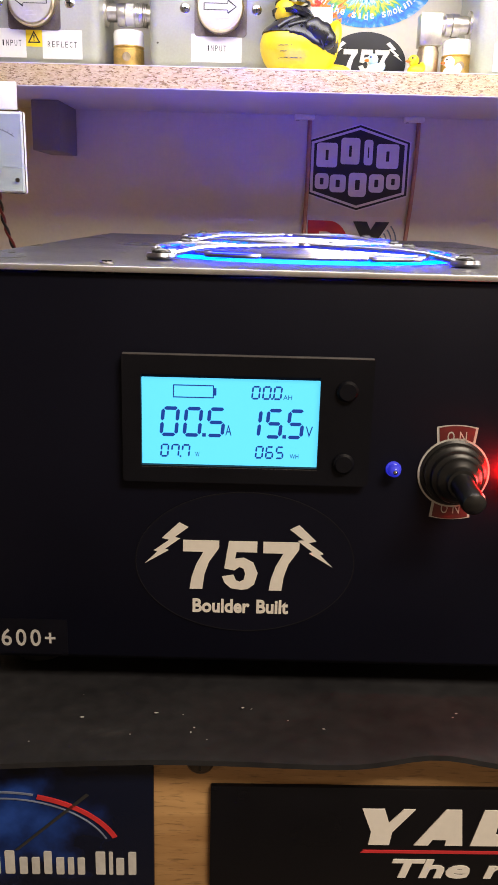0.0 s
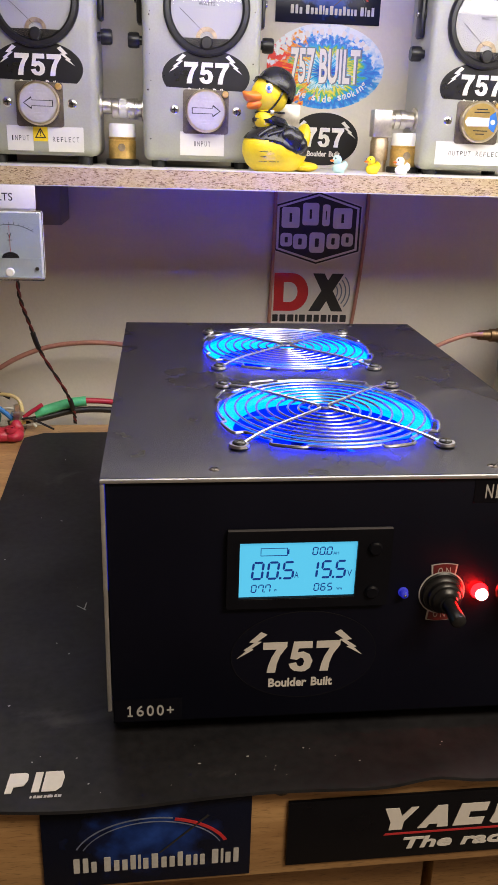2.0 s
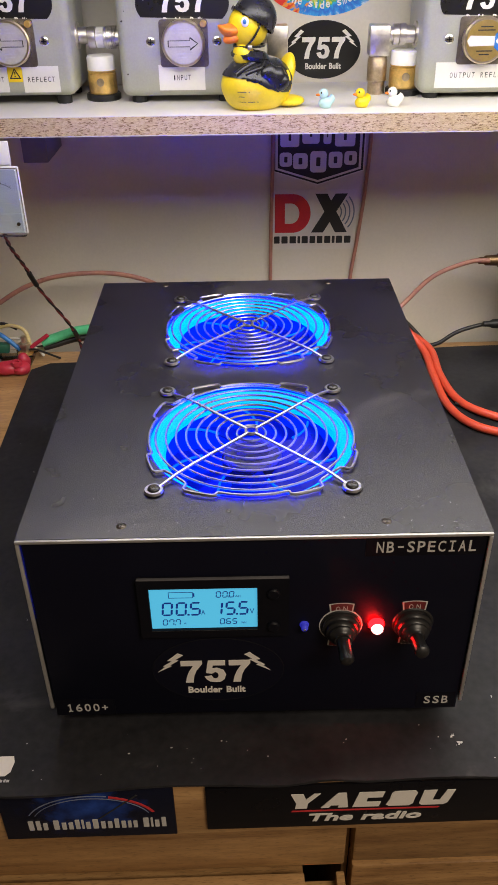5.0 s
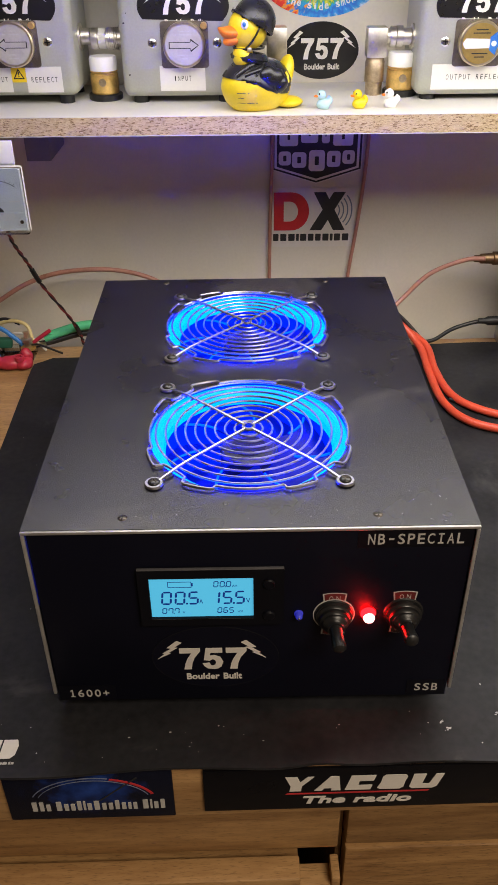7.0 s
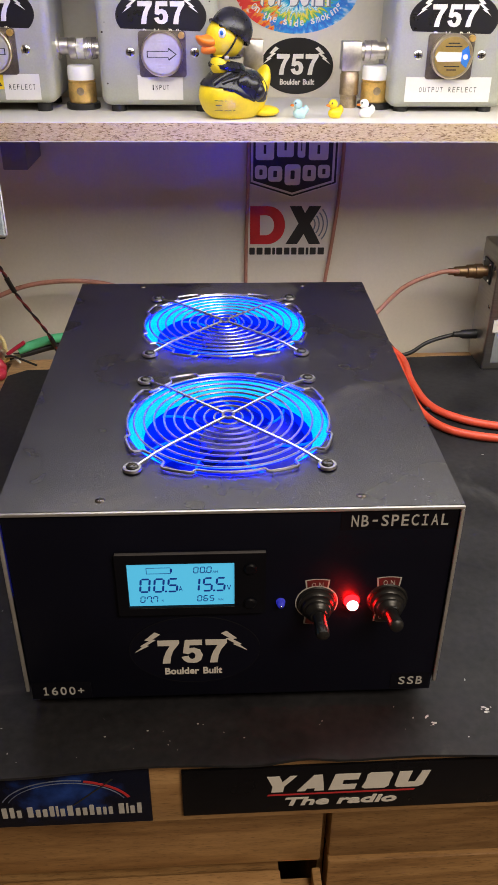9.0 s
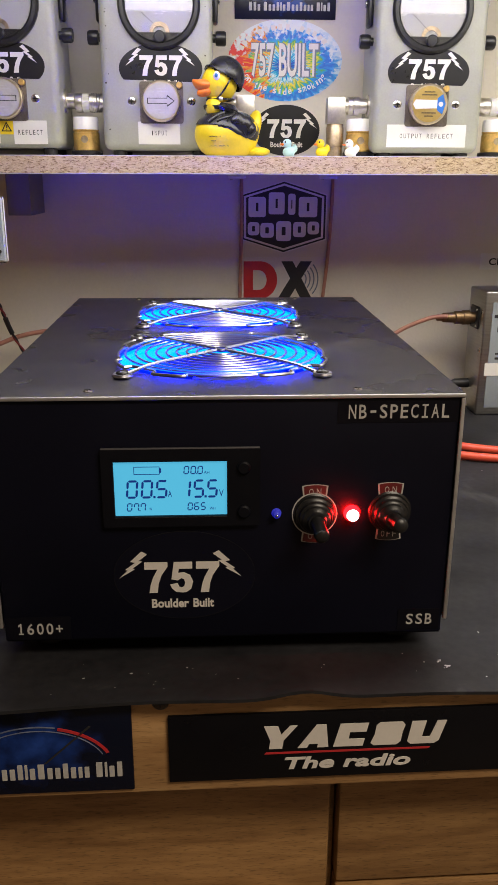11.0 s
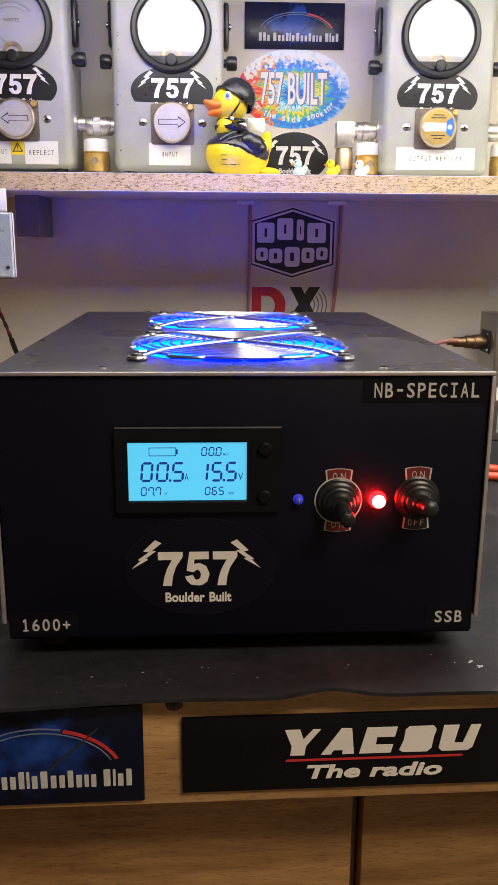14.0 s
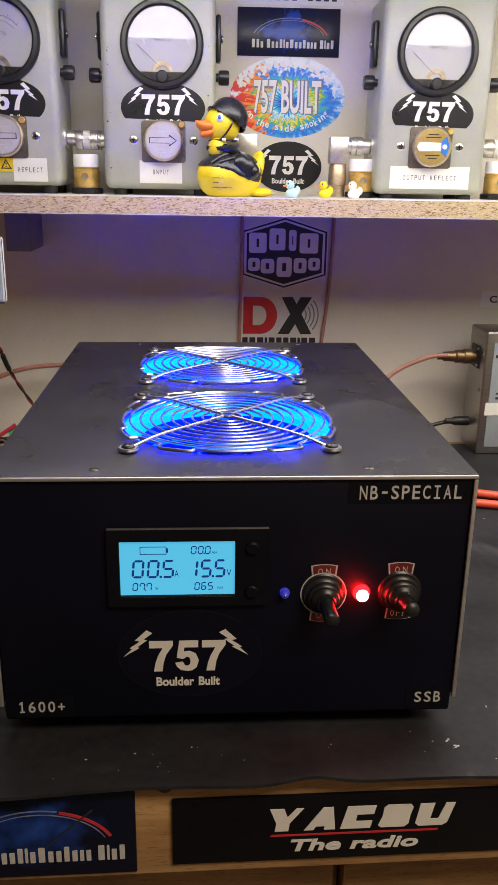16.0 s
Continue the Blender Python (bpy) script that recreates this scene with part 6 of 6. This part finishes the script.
cable("signal_cable", [(0.2300, 0.4370, RC - 0.002), (0.2560, 0.4210, RC - 0.002), (0.3000, 0.4030, RC - 0.002), (0.3500, 0.3990, RC - 0.002), (0.4200, 0.4040, RC - 0.002)], 0.0022, BLACK_WIRE, "thin black cable lying beside red cables")
cable("signal_cable", [(0.2265, 0.5840, MAT + 0.003), (0.2400, 0.5830, 0.9020), (0.2600, 0.5850, 0.9150), (0.2850, 0.5870, 0.9230), (0.3050, 0.5870, 0.9260), (0.3300, 0.5840, 0.9265)], 0.0026, BLACK_WIRE, "black cable plugged into the coupler")
cable("signal_cable", [(0.1500, 0.5990, 0.9600), (0.1750, 0.6010, 0.9430), (0.2000, 0.5970, 0.9220), (0.2200, 0.5890, 0.9020), (0.2265, 0.5840, MAT + 0.003)], 0.0028, BLACK_WIRE, "black cable running down behind the amplifier")

# ---- coupler box ----
cp = thing("directional_coupler", pose(0.3235, 0.5450, MAT, 0, 0, 2), "small steel coupler box with a grey printed face, on the mat", "coupler")
part("case", bm_box(0, 0.130, 0, 0.058, 0, 0.1575, 0.0025, 3), CASE_STEEL, cp)
part("face", bm_box(0.010, 0.124, -0.0008, 0, 0.010, 0.1440, 0.0004), COUPLER_FACE, cp, "grey printed face film")
for z, w, h, x in ((0.1270, 0.022, 0.0040, 0.013), (0.1110, 0.036, 0.0075, 0.018), (0.1010, 0.030, 0.0030, 0.020), (0.0940, 0.026, 0.0030, 0.022), (0.0800, 0.030, 0.0022, 0.018), (0.0740, 0.034, 0.0028, 0.018)):
    part("print", facing(bm_poly(rrect(w, h, 0.0004, 1), 0.0002), x + w / 2, -0.0008, z), INK_BLACK, cp)
part("paper_label", bm_box(0.0060, 0.0800, -0.0014, -0.0008, 0.0520, 0.0680), PAPER, cp, "", 0)
for z in (0.1310, 0.0830):
    wood_screw_head("screw", cp, pose(0, 0.0075, z, 0, -90, 0), 0.0032, SCREW_BRIGHT)
part("flange", bm_box(-0.0022, 0, 0.016, 0.044, 0.108, 0.136, 0.0006), BLACK_DULL, cp)
for y, z in ((0.019, 0.112), (0.041, 0.112), (0.019, 0.132), (0.041, 0.132)):
    part("bolt", xf(bm_cyl(0.0017, 0.0014, 10), pose(-0.0022, y, z, 0, -90, 0)), SCREW_BRIGHT, cp)
part("plug", xf(bm_lathe([(0, 0), (0.0068, 0), (0.0068, 0.006), (0.0092, 0.0065), (0.0092, 0.0150), (0.0082, 0.0158), (0.0082, 0.0250), (0.0066, 0.0262), (0.0060, 0.0400), (0.0042, 0.0420), (0.0042, 0.0480), (0, 0.0480)], 24), pose(-0.0022, 0.030, 0.1210, 0, -90, 0)), PLUG_BRASS, cp, "brown brass coaxial plug")
part("jack", xf(bm_lathe([(0, 0), (0.0062, 0), (0.0058, 0.018), (0.0038, 0.022), (0.0034, 0.030), (0, 0.030)], 20), pose(0, 0.038, 0.0335, 0, -90, 0)), BLACK_DULL, cp, "black moulded plug")

# ---- volt meter hanging from the shelf ----
vm = thing("volt_meter", pose(-0.2620, 0.4450, 1.0970), "clear fronted analogue volt meter hung below the shelf", "volt meter")
part("bracket", bm_box(-0.0270, 0.0255, 0.010, 0.0125, 0.004, 0.0872, 0.0005), CAP_WHITE, vm, "white mounting plate")
part("can", facing(bm_cyl(0.024, 0.022, 36, 0.001), 0, 0.0345, 0.030), BLACK, vm)
part("dial", bm_box(-0.0300, 0.0300, 0.0042, 0.0052, 0.0215, 0.0650), METER_CARD, vm, "pale blue grey dial card", 0)
part("lower_card", bm_box(-0.0300, 0.0300, 0.0038, 0.0056, 0.0020, 0.0212), METER_CARD, vm, "", 0)
part("housing", join(bm_box(-0.0330, 0.0330, 0.0058, 0.0098, 0.0, 0.0672, 0.0018)), CAP_WHITE, vm, "pale plastic housing")
part("cover", bm_box(-0.0335, 0.0335, -0.0040, 0.0034, -0.0004, 0.0676, 0.0022, 3), ACRYLIC, vm, "clear acrylic cover").visible_shadow = False
o, i = oval(0.031, 0.020, 30, 40, 140), oval(0.0305, 0.0195, 30, 40, 140)
part("scale_arc", facing(bm_poly(o + i[::-1], 0.0001), 0, 0.0042, 0.0340), INK_BLACK, vm)
for k in range(11):
    a = radians(45 + 9 * k)
    part("tick", facing(bm_poly([(-0.0002, 0), (0.0002, 0), (0.0002, 0.0022), (-0.0002, 0.0022)], 0.0001), 0.0310 * math.cos(a), 0.0042, 0.0340 + 0.0200 * math.sin(a), math.degrees(a) - 90), INK_BLACK, vm)
part("word", facing(bm_text("V", 0.0042, 0.0052, 0.0001), 0, 0.0042, 0.0430), INK_BLACK, vm)
part("small_print", facing(bm_poly(rrect(0.0040, 0.0008, 0.0002, 1), 0.0001), 0, 0.0042, 0.0388), INK_BLACK, vm)
part("small_print", facing(bm_poly(rrect(0.0110, 0.0010, 0.0002, 1), 0.0001), 0.0210, 0.0042, 0.0320), INK_GREY, vm)
part("pivot", facing(bm_poly(oval(0.0085, 0.0060, 20, 0, 180), 0.0006), 0, 0.0040, 0.0212), BLACK, vm)
part("pointer", facing(bm_poly([(-0.0002, 0), (0.0003, 0), (0.0002, 0.0310), (-0.0001, 0.0310)], 0.0002), 0, 0.0041, 0.0220), INK_RED, vm)
for k in range(26):
    part("grille_line", bm_box(-0.0180 + k * 0.00144, -0.0174 + k * 0.00144, 0.0035, 0.0038, 0.0125, 0.0205), INK_GREY, vm, "", 0)
part("zero_screw", facing(bm_lathe([(0, 0), (0.0042, 0), (0.0042, 0.0022), (0.0034, 0.003), (0, 0.003)], 20), 0, -0.0038, 0.0085), CAP_WHITE, vm)
part("screw", facing(bm_lathe([(0, 0), (0.0020, 0), (0.0018, 0.001), (0, 0.0012)], 14), 0.0255, 0.0034, 0.0110), SCREW, vm)
lab = part("name_plate", bm_box(-0.0330, 0.0268, 0.0068, 0.0098, 0.0690, 0.0910, 0.0006), CAP_WHITE, vm, "white plate with black letters")
part("word", facing(bm_text("VOLTS", 0.0300, 0.0075, 0.0001, 0.005), -0.0100, 0.0068, 0.0800), INK_BLACK, lab)

# ---- terminal clutter behind the mat ----
tb = thing("terminal_post", pose(-0.2910, 0.562, DESK), "brass screw terminal with wires and a red boot, on the bench", "terminal")
part("block", bm_box(-0.035, 0.010, -0.012, 0.016, 0, 0.0120, 0.002), ACRYLIC, tb, "clear plastic block")
part("post", move(bm_lathe([(0, 0), (0.0052, 0), (0.0052, 0.010), (0.0075, 0.011), (0.0075, 0.015), (0.0035, 0.0155), (0.0035, 0.024), (0, 0.0245)], 6), 0.002, 0, 0.012), NICKEL, tb, "nickel nut and stud")
part("washer", move(bm_cyl(0.0098, 0.0016, 24), 0.002, 0, 0.0125), BRASS, tb)
part("lug", xf(bm_box(-0.004, 0.020, -0.005, 0.005, 0, 0.0014, 0.0005), pose(0.004, 0.004, 0.0150, 0, 6, 20)), BRASS_OLD, tb)
part("blue_wire", bm_tube([(-0.045, 0.010, 0.040), (-0.030, 0.008, 0.036), (-0.015, 0.004, 0.026), (-0.004, 0.0, 0.0175)], 0.0030, 10, False, 6), BLUE_WIRE, tb, "blue wire")
part("yellow_wire", bm_tube([(-0.050, 0.020, 0.032), (-0.020, 0.016, 0.044), (0.002, 0.010, 0.040), (0.008, 0.004, 0.022)], 0.0024, 10, False, 6), YELLOW_WIRE, tb, "yellow wire")
part("black_wire", bm_tube([(-0.060, 0.014, 0.034), (-0.030, 0.018, 0.046), (-0.008, 0.014, 0.040)], 0.0020, 10, False, 6), BLACK_WIRE, tb, "black wire")
part("red_stub", bm_tube([(0.008, 0.006, 0.018), (0.020, 0.008, 0.026), (0.031, 0.010, 0.033)], 0.0026, 10, False, 4), CRIMSON, tb, "cut red wire end")
boot = xf(join(bm_ball(0.020, 0.011, 0.0085, 24, 14), move(bm_ball(0.011, 0.013, 0.0075, 20, 12), 0.014, -0.003, -0.001), move(bm_ball(0.012, 0.010, 0.009, 20, 12), -0.020, 0.002, 0.0),
                move(bm_ball(0.008, 0.008, 0.0110, 16, 12), 0.018, 0.006, 0.004), move(bm_lathe([(0.0030, 0), (0.0060, 0), (0.0064, 0.002), (0.0060, 0.0045), (0.0030, 0.0045), (0.0030, 0)], 20), 0.010, -0.006, 0.0055)), pose(-0.012, -0.030, 0.0085, 0, 0, 12))
for v in boot.verts:
    v.co += 0.0016 * Vector(noise.noise_vector(v.co * 130))
    v.co.z = max(v.co.z, 0.0003)
part("red_boot", boot, BOOT_RED, tb, "red rubber clip boot")
part("light_blue_clip", bm_box(-0.060, -0.030, -0.022, -0.012, 0, 0.012, 0.003), BLUE_WIRE, tb)

part("green_clip", xf(bm_box(-0.010, 0.010, -0.006, 0.006, 0, 0.013, 0.003), pose(-0.030, 0.004, 0.0125, 0, 12, 20)), DARK_GREEN, tb, "dark green plastic clip")
part("white_wire", bm_tube([(-0.038, 0.016, 0.014), (-0.022, 0.018, 0.024), (-0.006, 0.014, 0.026), (0.010, 0.010, 0.018), (0.022, 0.010, 0.004)], 0.0016, 8, False, 6), PAPER, tb, "thin white wire")
part("thin_wire", bm_tube([(0.004, 0.002, 0.016), (0.016, -0.004, 0.020), (0.028, -0.002, 0.014), (0.044, 0.004, 0.003)], 0.0014, 8, False, 6), BLACK_WIRE, tb, "thin black wire")
